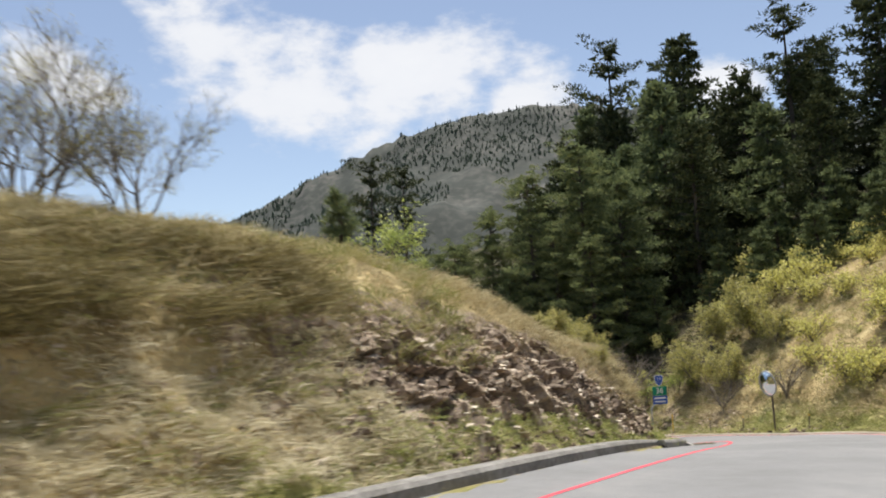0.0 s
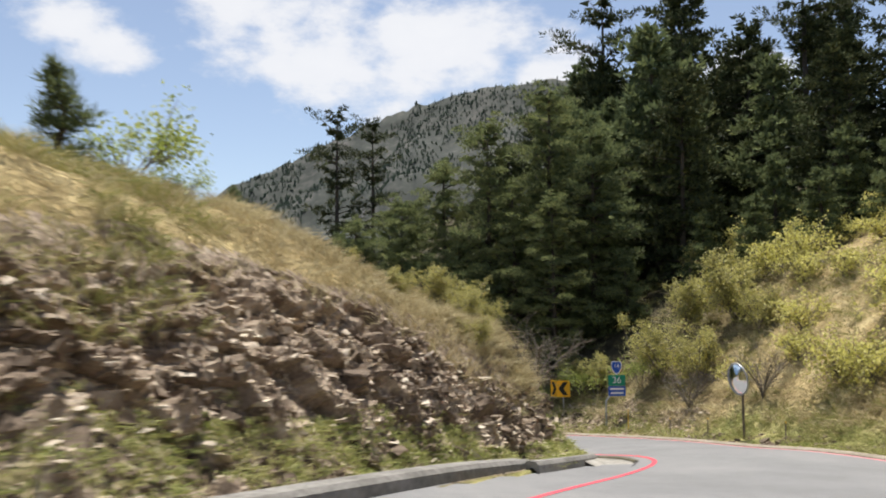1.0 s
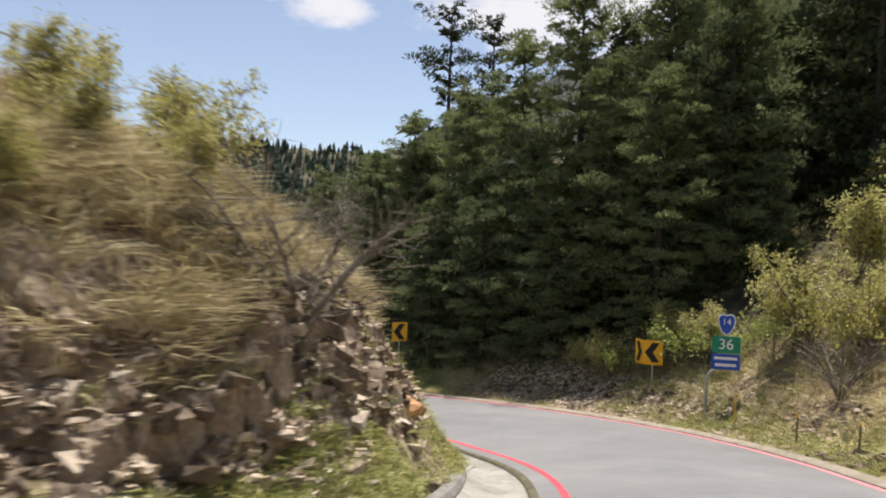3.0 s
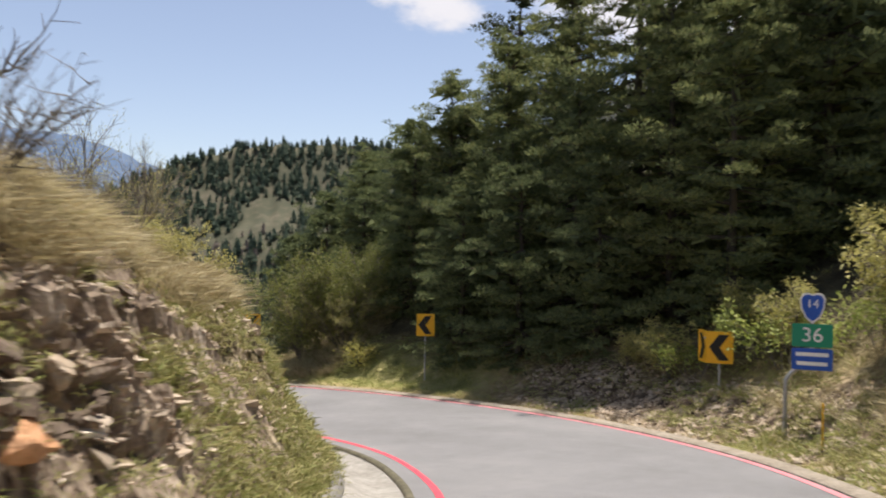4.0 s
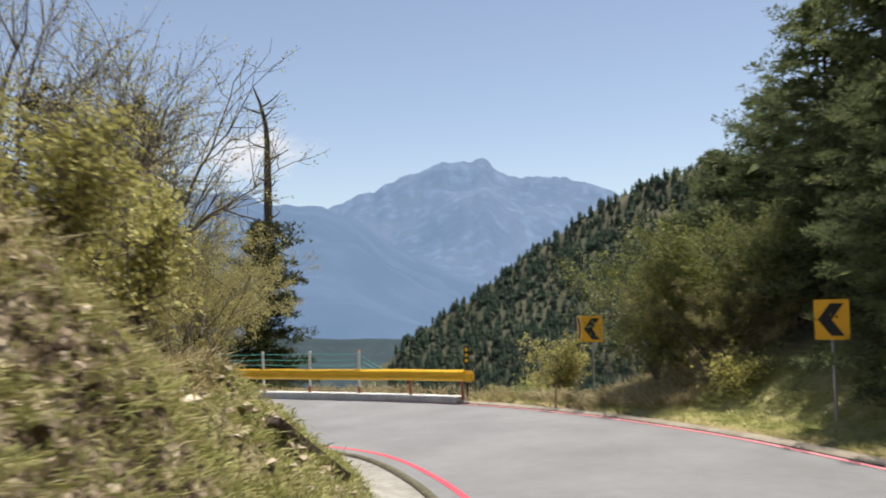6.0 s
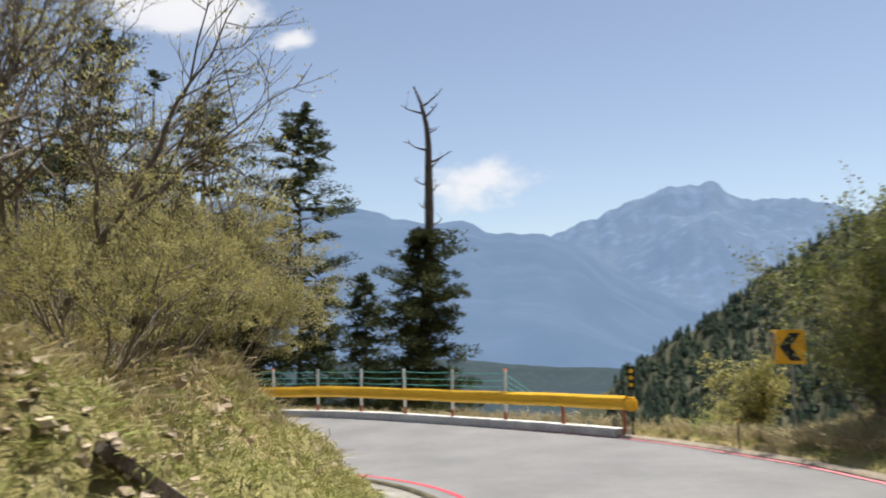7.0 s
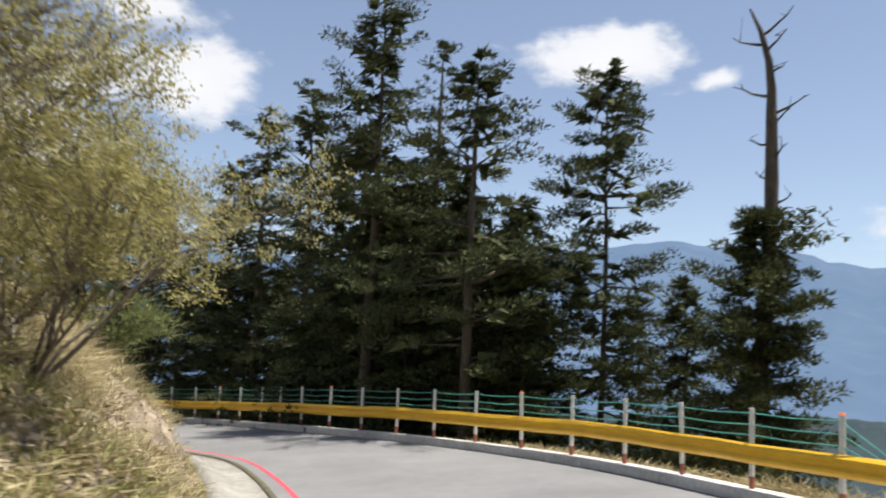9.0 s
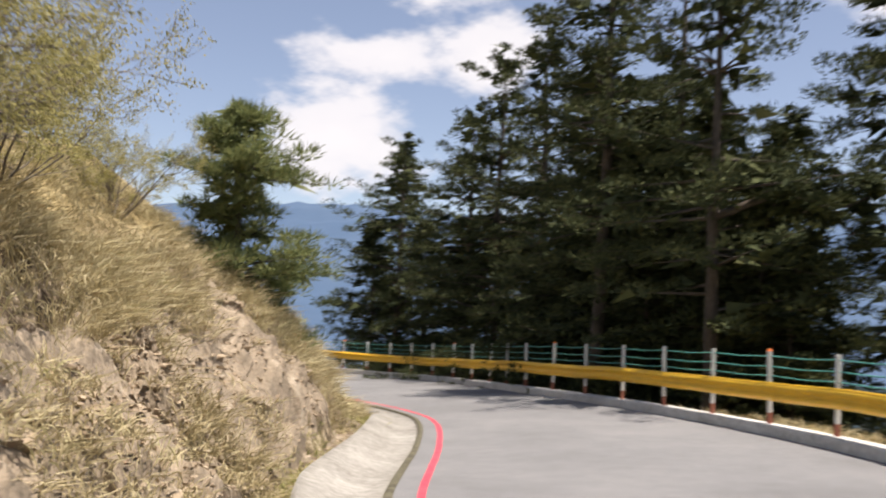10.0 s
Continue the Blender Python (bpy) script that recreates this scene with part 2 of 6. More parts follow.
GRASS = material("green_grass", [(0.12, 0.14, 0.04), (0.24, 0.25, 0.08), (0.37, 0.335, 0.15), (0.48, 0.41, 0.24)], 0.5, 0.75, 0, island=0.5, thin=0.3)
PALE_STRAW = material("flattened_straw", [(0.36, 0.31, 0.2), (0.57, 0.51, 0.35), (0.72, 0.67, 0.5)], 0.6, 0.75, 0, island=0.5, thin=0.3)
HAY = material("old_hay", [(0.1, 0.085, 0.035), (0.2, 0.165, 0.07), (0.33, 0.28, 0.13)], 0.5, 0.8, 0, island=0.5, thin=0.25)
TOE_GRASS = material("fresh_grass", [(0.13, 0.165, 0.045), (0.26, 0.295, 0.085), (0.41, 0.4, 0.155), (0.55, 0.49, 0.27)], 0.8, 0.7, 0, island=0.45, thin=0.3)
PALE_CONCRETE = material("pale_concrete", [(0.36, 0.35, 0.32), (0.52, 0.51, 0.48), (0.64, 0.63, 0.6)], 1.4, 0.9, 0.4, 40)
STONE = material("slate_stone", [(0.23, 0.175, 0.12), (0.39, 0.315, 0.23), (0.46, 0.38, 0.29), (0.57, 0.5, 0.4)], 1.0, 0.85, 0.5, 12, island=0.6)
PALE_SLATE = material("pale_slate", [(0.3, 0.24, 0.17), (0.44, 0.37, 0.29), (0.58, 0.52, 0.42)], 1.0, 0.85, 0.5, 12, island=0.6)
OCHRE = material("ochre_shale", [(0.14, 0.108, 0.075), (0.28, 0.215, 0.145), (0.42, 0.335, 0.235), (0.52, 0.455, 0.36)], 0.8, 0.85, 0.5, 12, island=0.45)
DARK_STONE = material("dark_slate", [(0.06, 0.044, 0.032), (0.14, 0.104, 0.074), (0.28, 0.22, 0.16)], 1.2, 0.85, 0.7, 9, island=0.4)
YELLOW = plain("yellow_paint", (0.72, 0.42, 0.03), 0.45)
SIGN_YELLOW = plain("sign_yellow", (0.8, 0.42, 0.02), 0.4, wear=0.06)
BLACK = plain("black_paint", (0.012, 0.012, 0.013), 0.5)
STEEL = plain("galvanised_steel", (0.36, 0.37, 0.37), 0.5, 0.6)
PALE_POST = plain("pale_post_paint", (0.62, 0.62, 0.58), 0.6)
RUST = plain("red_brown_band", (0.3, 0.11, 0.07), 0.7, wear=0.3)
GREEN_CABLE = plain("green_cable", (0.07, 0.26, 0.22), 0.5)
SIGN_BLUE = plain("sign_blue", (0.02, 0.09, 0.42), 0.4, wear=0.05)
SIGN_GREEN = plain("sign_green", (0.01, 0.24, 0.14), 0.4, wear=0.05)
WHITE = plain("white_paint", (0.8, 0.8, 0.8), 0.5, wear=0.05)
ORANGE = plain("orange_plastic", (0.75, 0.2, 0.05), 0.5)
WOOD_DARK = material("rotten_wood", [(0.04, 0.032, 0.026), (0.1, 0.08, 0.065), (0.22, 0.19, 0.155)], 3, 0.9, 0.6, 30, stretch=(1, 1, 0.25))
AMBER = plain("amber_reflector", (0.8, 0.5, 0.03), 0.2)

MIRROR = bpy.data.materials.new("mirror_glass")
MIRROR.use_nodes = True
mb = MIRROR.node_tree.nodes["Principled BSDF"]
mb.inputs["Metallic"].default_value, mb.inputs["Roughness"].default_value = 1.0, 0.06
mb.inputs["Base Color"].default_value = (0.82, 0.84, 0.86, 1)


def ground_material():
    m = bpy.data.materials.new("hillside")
    m.use_nodes = True
    nt = m.node_tree
    link = nt.links.new
    b = nt.nodes["Principled BSDF"]
    geo = nt.nodes.new("ShaderNodeNewGeometry")

    def nz(s, det=7.0):
        n = nt.nodes.new("ShaderNodeTexNoise")
        n.inputs["Scale"].default_value, n.inputs["Detail"].default_value = s, det
        link(geo.outputs["Position"], n.inputs["Vector"])
        return n.outputs["Fac"]

    def ramp(fac, cols):
        r = nt.nodes.new("ShaderNodeValToRGB")
        while len(r.color_ramp.elements) < len(cols):
            r.color_ramp.elements.new(0.5)
        for e, (p, c) in zip(r.color_ramp.elements, cols):
            e.position, e.color = p, (*c, 1)
        link(fac, r.inputs[0])
        return r.outputs[0]

    def mix(fac, a, c):
        n = nt.nodes.new("ShaderNodeMixRGB")
        link(fac, n.inputs[0])
        link(a, n.inputs[1])
        link(c, n.inputs[2])
        return n.outputs[0]

    def attr(name):
        n = nt.nodes.new("ShaderNodeAttribute")
        n.attribute_name = name
        return n.outputs["Fac"]

    straw = ramp(nz(0.9), [(0.3, (0.2, 0.15, 0.07)), (0.5, (0.36, 0.28, 0.14)), (0.68, (0.48, 0.39, 0.21))])
    green = ramp(nz(1.3), [(0.3, (0.12, 0.125, 0.045)), (0.5, (0.26, 0.25, 0.09)), (0.7, (0.42, 0.37, 0.18))])
    rock = ramp(nz(4.5), [(0.36, (0.045, 0.031, 0.022)), (0.47, (0.12, 0.088, 0.06)), (0.56, (0.25, 0.195, 0.135)), (0.7, (0.5, 0.42, 0.32))])
    dark_ground = ramp(nz(1.6), [(0.3, (0.035, 0.03, 0.02)), (0.55, (0.08, 0.07, 0.04)), (0.7, (0.12, 0.11, 0.06))])
    c = mix(attr("green"), straw, green)
    c = mix(attr("dark_ground"), c, dark_ground)
    c = mix(attr("rock"), c, rock)
    link(c, b.inputs["Base Color"])
    b.inputs["Roughness"].default_value = 0.95
    b.inputs["Specular IOR Level"].default_value = 0.15
    bp = nt.nodes.new("ShaderNodeBump")
    bp.inputs["Strength"].default_value, bp.inputs["Distance"].default_value = 1.0, 0.2
    link(nz(7, 9), bp.inputs["Height"])
    link(bp.outputs[0], b.inputs["Normal"])
    return m


HILLSIDE = ground_material()

# ---------- road line ----------
LEFT = np.array([(-5, -10), (-1.9, 6), (-0.7, 13), (0.7, 20), (1.6, 25), (2.15, 29), (2.2, 32), (1.6, 34.5), (0.3, 37.3), (-1.5, 40), (-4, 42.6), (-7, 44.6), (-10.5, 45.8), (-14.5, 46.3), (-18, 46.1), (-21.1, 44.9), (-23.6, 42.7), (-25.7, 40.4), (-29.05, 37.2), (-31.8, 34.25), (-33.6, 31.6), (-34.8, 28.2), (-35.5, 23.3), (-36.6, 17), (-35.5, 10), (-32, 2)], float)
RIGHT = np.array([(1.2, -11), (4.9, 5), (6, 12), (7.1, 19), (7.5, 24.5), (7.5, 30), (7, 34.5), (5.6, 38), (3.9, 40.5), (1.6, 44), (-1.3, 47.4), (-5, 50), (-9, 51.6), (-14, 52.2), (-18, 52.3), (-21.3, 51.9), (-25.4, 50.3), (-29.6, 46), (-32.9, 42.1), (-35.9, 36.7), (-38.6, 30.9), (-40.7, 27.2), (-42.6, 22.5), (-43.6, 16.5), (-43, 8), (-40, -1)], float)
LEFT_Z = np.array([6.2, 5.45, 5.05, 4.55, 4.1, 3.65, 3.3, 2.95, 2.45, 1.95, 1.4, 1.0, 0.62, 0.25, -0.02, -0.3, -0.52, -0.7, -0.88, -1.03, -1.2, -1.35, -1.5, -1.7, -1.85, -1.95])
RIGHT_Z = np.array([6.2, 5.45, 5.0, 4.5, 4.05, 3.55, 3.05, 2.65, 2.3, 1.85, 1.35, 0.92, 0.58, 0.3, 0.04, -0.15, -0.32, -0.38, -0.48, -0.66, -0.93, -1.17, -1.42, -1.7, -1.85, -1.95])
NS = len(LEFT)


def spline(points, u):
    """Catmull-Rom through points at stations u."""
    pts = np.asarray(points, float)
    pts = pts[:, None] if pts.ndim == 1 else pts
    u = np.clip(np.asarray(u, float), 0, len(pts) - 1)
    i = np.clip(np.floor(u).astype(int), 0, len(pts) - 2)
    t = (u - i)[:, None]
    p = [pts[np.clip(i + k, 0, len(pts) - 1)] for k in (-1, 0, 1, 2)]
    return 0.5 * (2 * p[1] + (p[2] - p[0]) * t + (2 * p[0] - 5 * p[1] + 4 * p[2] - p[3]) * t**2 + (3 * p[1] - p[0] - 3 * p[2] + p[3]) * t**3)


U = np.linspace(0, NS - 1, 520)
EL = np.column_stack([spline(LEFT, U), spline(LEFT_Z, U)])
ER = np.column_stack([spline(RIGHT, U), spline(RIGHT_Z, U)])
ACROSS = ER[:, :2] - EL[:, :2]
WIDTH = np.linalg.norm(ACROSS, axis=1)
ACROSS /= WIDTH[:, None]
MID = (EL[:, :2] + ER[:, :2]) / 2


def road_coords(x, y):
    """Nearest station, offset from the left edge (negative on the bank), width there, and blended edge heights."""
    p = np.column_stack([np.ravel(x), np.ravel(y)])
    out_u, out_t, out_w, zl, zr = (np.empty(len(p)) for _ in range(5))
    for a in range(0, len(p), 20000):
        q = p[a : a + 20000]
        d2 = ((q[:, None] - MID[None]) ** 2).sum(-1)
        i = d2.argmin(1)
        dist = np.sqrt(d2)
        near = dist[np.arange(len(q)), i]
        t = ((q - EL[i, :2]) * ACROSS[i]).sum(1)
        spread = np.clip((near - 5) * 0.22, 0.02, 4.0)
        wgt = np.exp(-(dist - near[:, None]) / spread[:, None])
        wgt /= wgt.sum(1)[:, None]
        far_in = near > 5
        out_u[a : a + 20000], out_w[a : a + 20000] = U[i], WIDTH[i]
        out_t[a : a + 20000] = np.where(far_in, np.where(t < WIDTH[i] / 2, WIDTH[i] / 2 - near, WIDTH[i] / 2 + near), t)
        zl[a : a + 20000] = np.where(near < 4.5, EL[i, 2], wgt @ EL[:, 2])
        zr[a : a + 20000] = np.where(near < 4.5, ER[i, 2], wgt @ ER[:, 2])
    return out_u, out_t, out_w, zl, zr


def inner_bank(u, d):
    """Height of the cut bank above the road edge, d metres in from the red line."""
    toe = np.interp(u, [0, 4, 5.5, 7, 9, 15, 16, 17, 18.3, 20, 25], [1.9, 1.85, 1.5, 1.15, 1.3, 1.3, 1.55, 1.85, 2.0, 2.4, 2.5])
    steep = np.interp(u, [0, 1, 2, 3.5, 5, 6.5, 8, 10, 12, 14, 16, 18, 20, 25], [0.9, 1.0, 1.5, 2.0, 2.1, 2.2, 2.1, 1.7, 1.1, 1.1, 1.9, 2.4, 2.3, 2.3])
    run = np.interp(u, [0, 2, 3.5, 5, 6.5, 9, 11, 14, 17, 25], [3.4, 2.6, 2.3, 1.9, 1.9, 1.8, 1.9, 2.2, 2.8, 2.8])
    rise = np.interp(u, [0, 3, 6, 8, 11, 15, 25], [0.55, 0.45, 0.42, 0.5, 0.42, 0.4, 0.42])
    x = d - toe
    shelf = np.interp(u, [0, 2, 5, 6.5, 8, 9.5, 25], [0.2, 0.65, 0.65, 0.35, 0.3, 0.0, 0.0])
    low = 0.53 * step(-0.05, 0.75 + shelf, x) * np.interp(u, [0, 6, 9, 25], [1, 1, 0.6, 0.5])
    h = np.where(x < 0, 0.0, low + steep * step(-0.25, 1.0, (x - shelf) / run) + rise * np.maximum(0, x - shelf - run * 0.7))
    h = h + (0.75 * step(3.85, 4.2, d) - 0.25 * step(1.9, 3.2, d)) * (1 - step(2.3, 2.9, u))
    return np.where(d < 0, 0, h)


def outer_bank(u, d, x):
    up = 0.12 * step(0.3, 1.0, d) + 0.25 * step(0.8, 2.2, d) + np.clip(d - 1.6, 0, 8) * np.interp(u, [0, 5, 8, 10, 12, 25], [0.5, 0.8, 0.88, 0.72, 0.6, 0.5])
    up = up + 0.36 * np.clip(d - 9.6, 0, 26) + 0.1 * np.clip(d - 35.6, 0, 60)
    down = -0.1 * step(0.4, 1.2, d) - 0.62 * np.clip(d - 1.0, 0, 90)
    f = 1 - step(0, 1, (-x - 17.5 - 0.1 * d) / (9 + 0.9 * d))
    return np.where(d > 0, f * up + (1 - f) * down, 0)


def cells(x, y, sx, sy, seed):
    """Broken blocks: for each point the random numbers of its nearest cell and its offset from that cell's heart."""
    gx, gy = x / sx, y / sy
    bx, by = np.floor(gx), np.floor(gy)
    best = np.full(len(gx), 1e9)
    out = [np.zeros(len(gx)) for _ in range(5)]
    for i in (-1, 0, 1):
        for j in (-1, 0, 1):
            cx, cy = bx + i, by + j
            px, py = cx + lattice(cx, cy, seed), cy + lattice(cx, cy, seed + 1)
            d2 = (gx - px) ** 2 + (gy - py) ** 2
            near = d2 < best
            best = np.where(near, d2, best)
            for k, v in enumerate((lattice(cx, cy, seed + 2), lattice(cx, cy, seed + 3), lattice(cx, cy, seed + 4), (gx - px) * sx, (gy - py) * sy)):
                out[k] = np.where(near, v, out[k])
    return out


def rock_top(u):
    """Where the bare rock ends and the grass begins, in metres from the red line."""
    return np.interp(u, [2, 4, 5, 5.5, 6, 7, 9, 13.5, 16, 25], [4.3, 4.45, 4.25, 3.75, 3.3, 3.0, 2.85, 3.2, 4.2, 4.2])


def rock_zone(u, d):
    """Share of bare broken rock on the inner bank."""
    first = step(2.35, 2.9, u) * (1 - step(8.6, 9.4, u))
    last = 0.42 * step(13.6, 14.8, u) * (1 - step(20.8, 21.4, u))
    high = rock_top(u)
    low = np.interp(u, [2, 4.5, 6, 8, 14, 17, 20], [2.75, 2.75, 2.4, 2.1, 1.8, 2.1, 2.5])
    return np.maximum(first, last) * step(-0.25, 0.25, d - low) * (1 - step(-0.25, 0.35, d - high))


def ledges(u, d, amount):
    """How far the broken slate stands out of the bank, and a random number for each block."""
    dz, tone = np.zeros(len(u)), np.zeros(len(u))
    m = amount > 0.01
    if m.any():
        v, w = u[m] * 4.3, d[m]
        a, b = w + 0.16 * fbm(v, w, 0.8, 2, 71) + 0.05 * v, v + 0.3 * fbm(v, w, 0.9, 2, 72)
        r, p, q, ox, oy = cells(a, b, 0.2, 0.62, 51)
        big = 0.36 * (r - 0.45) + ox * (p - 0.5) * 0.9 + oy * (q - 0.5) * 0.35
        r2, p2, q2, ox, oy = cells(a, b, 0.075, 0.2, 57)
        small = 0.1 * (r2 - 0.5) + ox * (p2 - 0.5) * 0.7 + oy * (q2 - 0.5) * 0.5
        dz[m], tone[m] = (big + small) * amount[m], 0.35 * p + 0.65 * q2
    return dz, tone


def ground_z(x, y, rough=True):
    shape = np.shape(x)
    x, y = np.ravel(x).astype(float), np.ravel(y).astype(float)
    u, t, w, zl, zr = road_coords(x, y)
    dl, dr = -t, t - w
    crest = 8.7 + 0.17 * (x + 6) - np.where(y > 25, 0.27, 0.05) * (y - 25)
    mixed = step(3.6, 8.5, dl)
    inside = (zl + inner_bank(u, dl)) * (1 - mixed) + crest * mixed
    z = np.where(dl > 0, inside, np.where(dr > 0, zr + outer_bank(u, dr, x), zl + (zr - zl) * np.clip(t / w, 0, 1)))
    z = np.where((dl <= 1.25) & (dr <= 0.3), z - 0.28, z)
    off = np.maximum(dl - 1.3, dr - 0.3)
    if rough:
        amp = step(0, 1.6, off)
        z = z + amp * (0.4 * fbm(x, y, 5.0, 3, 3) + 0.2 * fbm(x, y, 1.3, 3, 9))
        zone = rock_zone(u, dl)
        face = step(0.1, 0.8, dl - 1.4) * (1 - step(3.0, 4.5, dl)) * (1 - 0.7 * zone)
        z = z + face * (0.6 * np.abs(fbm(x, y, 1.1, 4, 21)) * 1.6 - 0.28 + 0.16 * fbm(x, y, 0.45, 2, 33))
        z = z + step(25, 90, off) * 6 * fbm(x, y, 40, 4, 5)
    floor = -75 + 20 * fbm(x, y, 300, 3, 8)
    z = np.maximum(z, floor)
    away = np.hypot(x + 10, y - 30)
    z = z * (1 - step(120, 260, away)) + np.maximum(floor, -60) * step(120, 260, away)
    return z.reshape(shape)


def spaced(lo, hi, gap, reach):
    """Even steps between lo and hi, widening outside them as far as reach."""
    mid = np.arange(lo, hi, gap)
    out, g, total = [], gap, 0
    while total < reach:
        g *= 1.16
        total += g
        out.append(total)
    out = np.array(out)
    return np.concatenate([lo - out[::-1], mid, mid[-1] + out])


# ---------- ground ----------
GX, GY = spaced(-42, 9, 0.21, 4200), spaced(12, 56, 0.21, 4200)
XX, YY = np.meshgrid(GX, GY)
ZZ = ground_z(XX, YY)
nx, ny = len(GX), len(GY)
ids = np.arange(nx * ny).reshape(ny, nx)
quads = np.stack([ids[:-1, :-1], ids[:-1, 1:], ids[1:, 1:], ids[1:, :-1]], -1).reshape(-1, 4)
gu, gt, gw, _, _ = road_coords(XX, YY)
gl, gr = -gt, gt - gw
bed = ZZ.ravel() - 0.6 * step(0.3, 0.9, rock_zone(gu, gl) * np.where(gu > 12, 2.4, 1.0))
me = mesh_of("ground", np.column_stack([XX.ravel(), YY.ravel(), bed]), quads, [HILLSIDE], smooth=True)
patch = fbm(XX.ravel(), YY.ravel(), 2.2, 4, 40)
top = np.interp(gu, [0, 9, 14, 16, 18, 25], [2.9, 2.9, 2.6, 4.0, 4.4, 4.0])
rocky = step(1.25, 1.6, gl) * (1 - step(-0.2, 0.7, gl - top + 0.9 * patch)) * step(2.2, 3.0, gu) * np.interp(gu, [0, 8, 10.5, 12, 15.3, 16.2, 25], [1, 1, 0.9, 0.25, 0.25, 1, 1])
rocky = np.clip(rocky * (1.2 + 1.1 * patch), 0, 1)
scree = step(0.4, 0.9, gr) * (1 - step(2.4, 3.4, gr + patch)) * step(9.3, 10.2, gu) * (1 - step(12.0, 12.6, gu))
green_mask = np.clip(step(0.9, 1.3, gl) * (1 - step(2.3, 3.0, gl + 0.6 * patch)) + 0.55 * step(0.2, 0.6, patch), 0, 1)
green_mask = np.maximum(green_mask, step(0.4, 0.9, gr) * (1 - step(1.6, 2.6, gr + patch)) * step(5.5, 7, gu) * (1 - step(9.2, 9.8, gu)))
green_mask = np.maximum(green_mask, step(0.4, 0.9, gr) * (1 - step(2.5, 4.5, gr)) * step(12.2, 12.8, gu) * (1 - step(14.6, 15.2, gu)))
# darker ground from the forest edge inward, and everywhere far out
dark_ground_mask = step(2.6, 4.2, gr + patch) * step(9.6, 10.6, gu) * (1 - step(13.9, 14.5, gu))
dark_ground_mask = np.maximum(dark_ground_mask, step(14, 22, gr))
for key, values in (("rock", np.maximum(rocky, scree)), ("green", green_mask), ("dark_ground", dark_ground_mask)):
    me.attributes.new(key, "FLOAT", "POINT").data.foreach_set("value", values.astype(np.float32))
tagged(new("ground", me), "rugged hillside of dry grass, soil and broken slate", "hillside", kind="structure")


# ---------- road ----------
EDGE_SOIL = material("dusty_concrete", [(0.16, 0.135, 0.1), (0.26, 0.225, 0.175), (0.36, 0.32, 0.26)], 1.6, 0.95, 0.6, 30)


def ribbon(name, u0, u1, stations, mat, smooth=True, n=260, closed=False):
    """A strip along the road; stations: functions of (left xyz, right xyz, across, width) that give cross-section points."""
    us = np.linspace(u0, u1, n)
    l = np.column_stack([spline(LEFT, us), spline(LEFT_Z, us)])
    r = np.column_stack([spline(RIGHT, us), spline(RIGHT_Z, us)])
    a = r[:, :2] - l[:, :2]
    w = np.linalg.norm(a, axis=1)
    a /= w[:, None]
    cols = []
    for off, dz in stations:
        if 0 < off < 1:
            o, base = off * w, l.copy()
            base[:, 2] += (r[:, 2] - l[:, 2]) * off
        else:
            o, base = (np.full(n, off - 100.0), r) if off > 50 else (np.full(n, float(off)), l)
        cols.append(np.column_stack([base[:, :2] + a * o[:, None], base[:, 2] + dz]))
    if closed:
        for e in (0, -1):
            heart = np.mean([c[e] for c in cols], axis=0)
            cols = [np.insert(c, 0 if e == 0 else n, heart, axis=0) for c in cols] if e == 0 else [np.append(c, heart[None], axis=0) for c in cols]
        n = n + 2
    k = len(cols)
    v = np.stack(cols, 1).reshape(-1, 3)
    i = np.arange(n * k).reshape(n, k)
    f = np.stack([i[:-1, :-1], i[:-1, 1:], i[1:, 1:], i[1:, :-1]], -1).reshape(-1, 4)
    return mesh_of(name, v, f, [mat], smooth=smooth)


END = NS - 1
road = tagged(new("road", ribbon("road", 0, END, [(-0.45, -0.015), (0, 0.0), (0.1, 0.01), (0.3, 0.035), (0.5, 0.045), (0.7, 0.035), (0.9, 0.01), (100, 0), (100.45, -0.06)], ASPHALT)), "worn pale grey asphalt mountain road", "road", kind="structure")
tagged(new("left_edge_line", ribbon("left_edge_line", 0, END, [(-0.1, 0.002), (0, 0.005)], RED_LINE)), "solid red painted no-stopping edge line", "road marking", kind="structure")
tagged(new("right_edge_line", ribbon("right_edge_line", 0, 16.6, [(99.84, 0.012), (99.98, 0.007)], RED_FADED)), "faded red edge line along the outer kerb", "road marking", kind="structure")
tagged(new("gutter", ribbon("gutter", 5.6, END, [(-0.42, 0.0), (-0.46, -0.04), (-0.8, -0.07), (-1.05, -0.02), (-1.3, 0.1), (-1.5, 0.16), (-1.6, -0.1)], CONCRETE)), "pale concrete roadside gutter", "gutter", kind="structure")
DIRT = material("gutter_dirt", [(0.05, 0.045, 0.032), (0.11, 0.1, 0.065), (0.2, 0.18, 0.12)], 4, 0.95, 0.6, 40)
tagged(new("gutter_dirt", ribbon("gutter_dirt", 6.2, END, [(-0.38, 0.002), (-0.42, 0.014), (-0.48, 0.008), (-0.5, -0.03)], DIRT, n=500)), "dark strip of dirt and weeds along the gutter", "dirt", kind="structure")
tagged(new("gutter_kerb", ribbon("gutter_kerb", 4.75, 16.0, [(-1.28, 0.0), (-1.3, 0.13), (-1.35, 0.19), (-1.48, 0.2), (-1.53, 0.15), (-1.54, -0.1)], KERB_GREY, smooth=False, closed=True)), "rounded grey concrete kerb behind the gutter", "kerb", kind="structure")
tagged(new("apron", ribbon("apron", 0, 5.9, [(-0.4, -0.012), (-0.9, -0.008), (-1.62, 0.01)], ASPHALT)), "asphalt strip between edge line and kerb", "pavement", kind="structure")
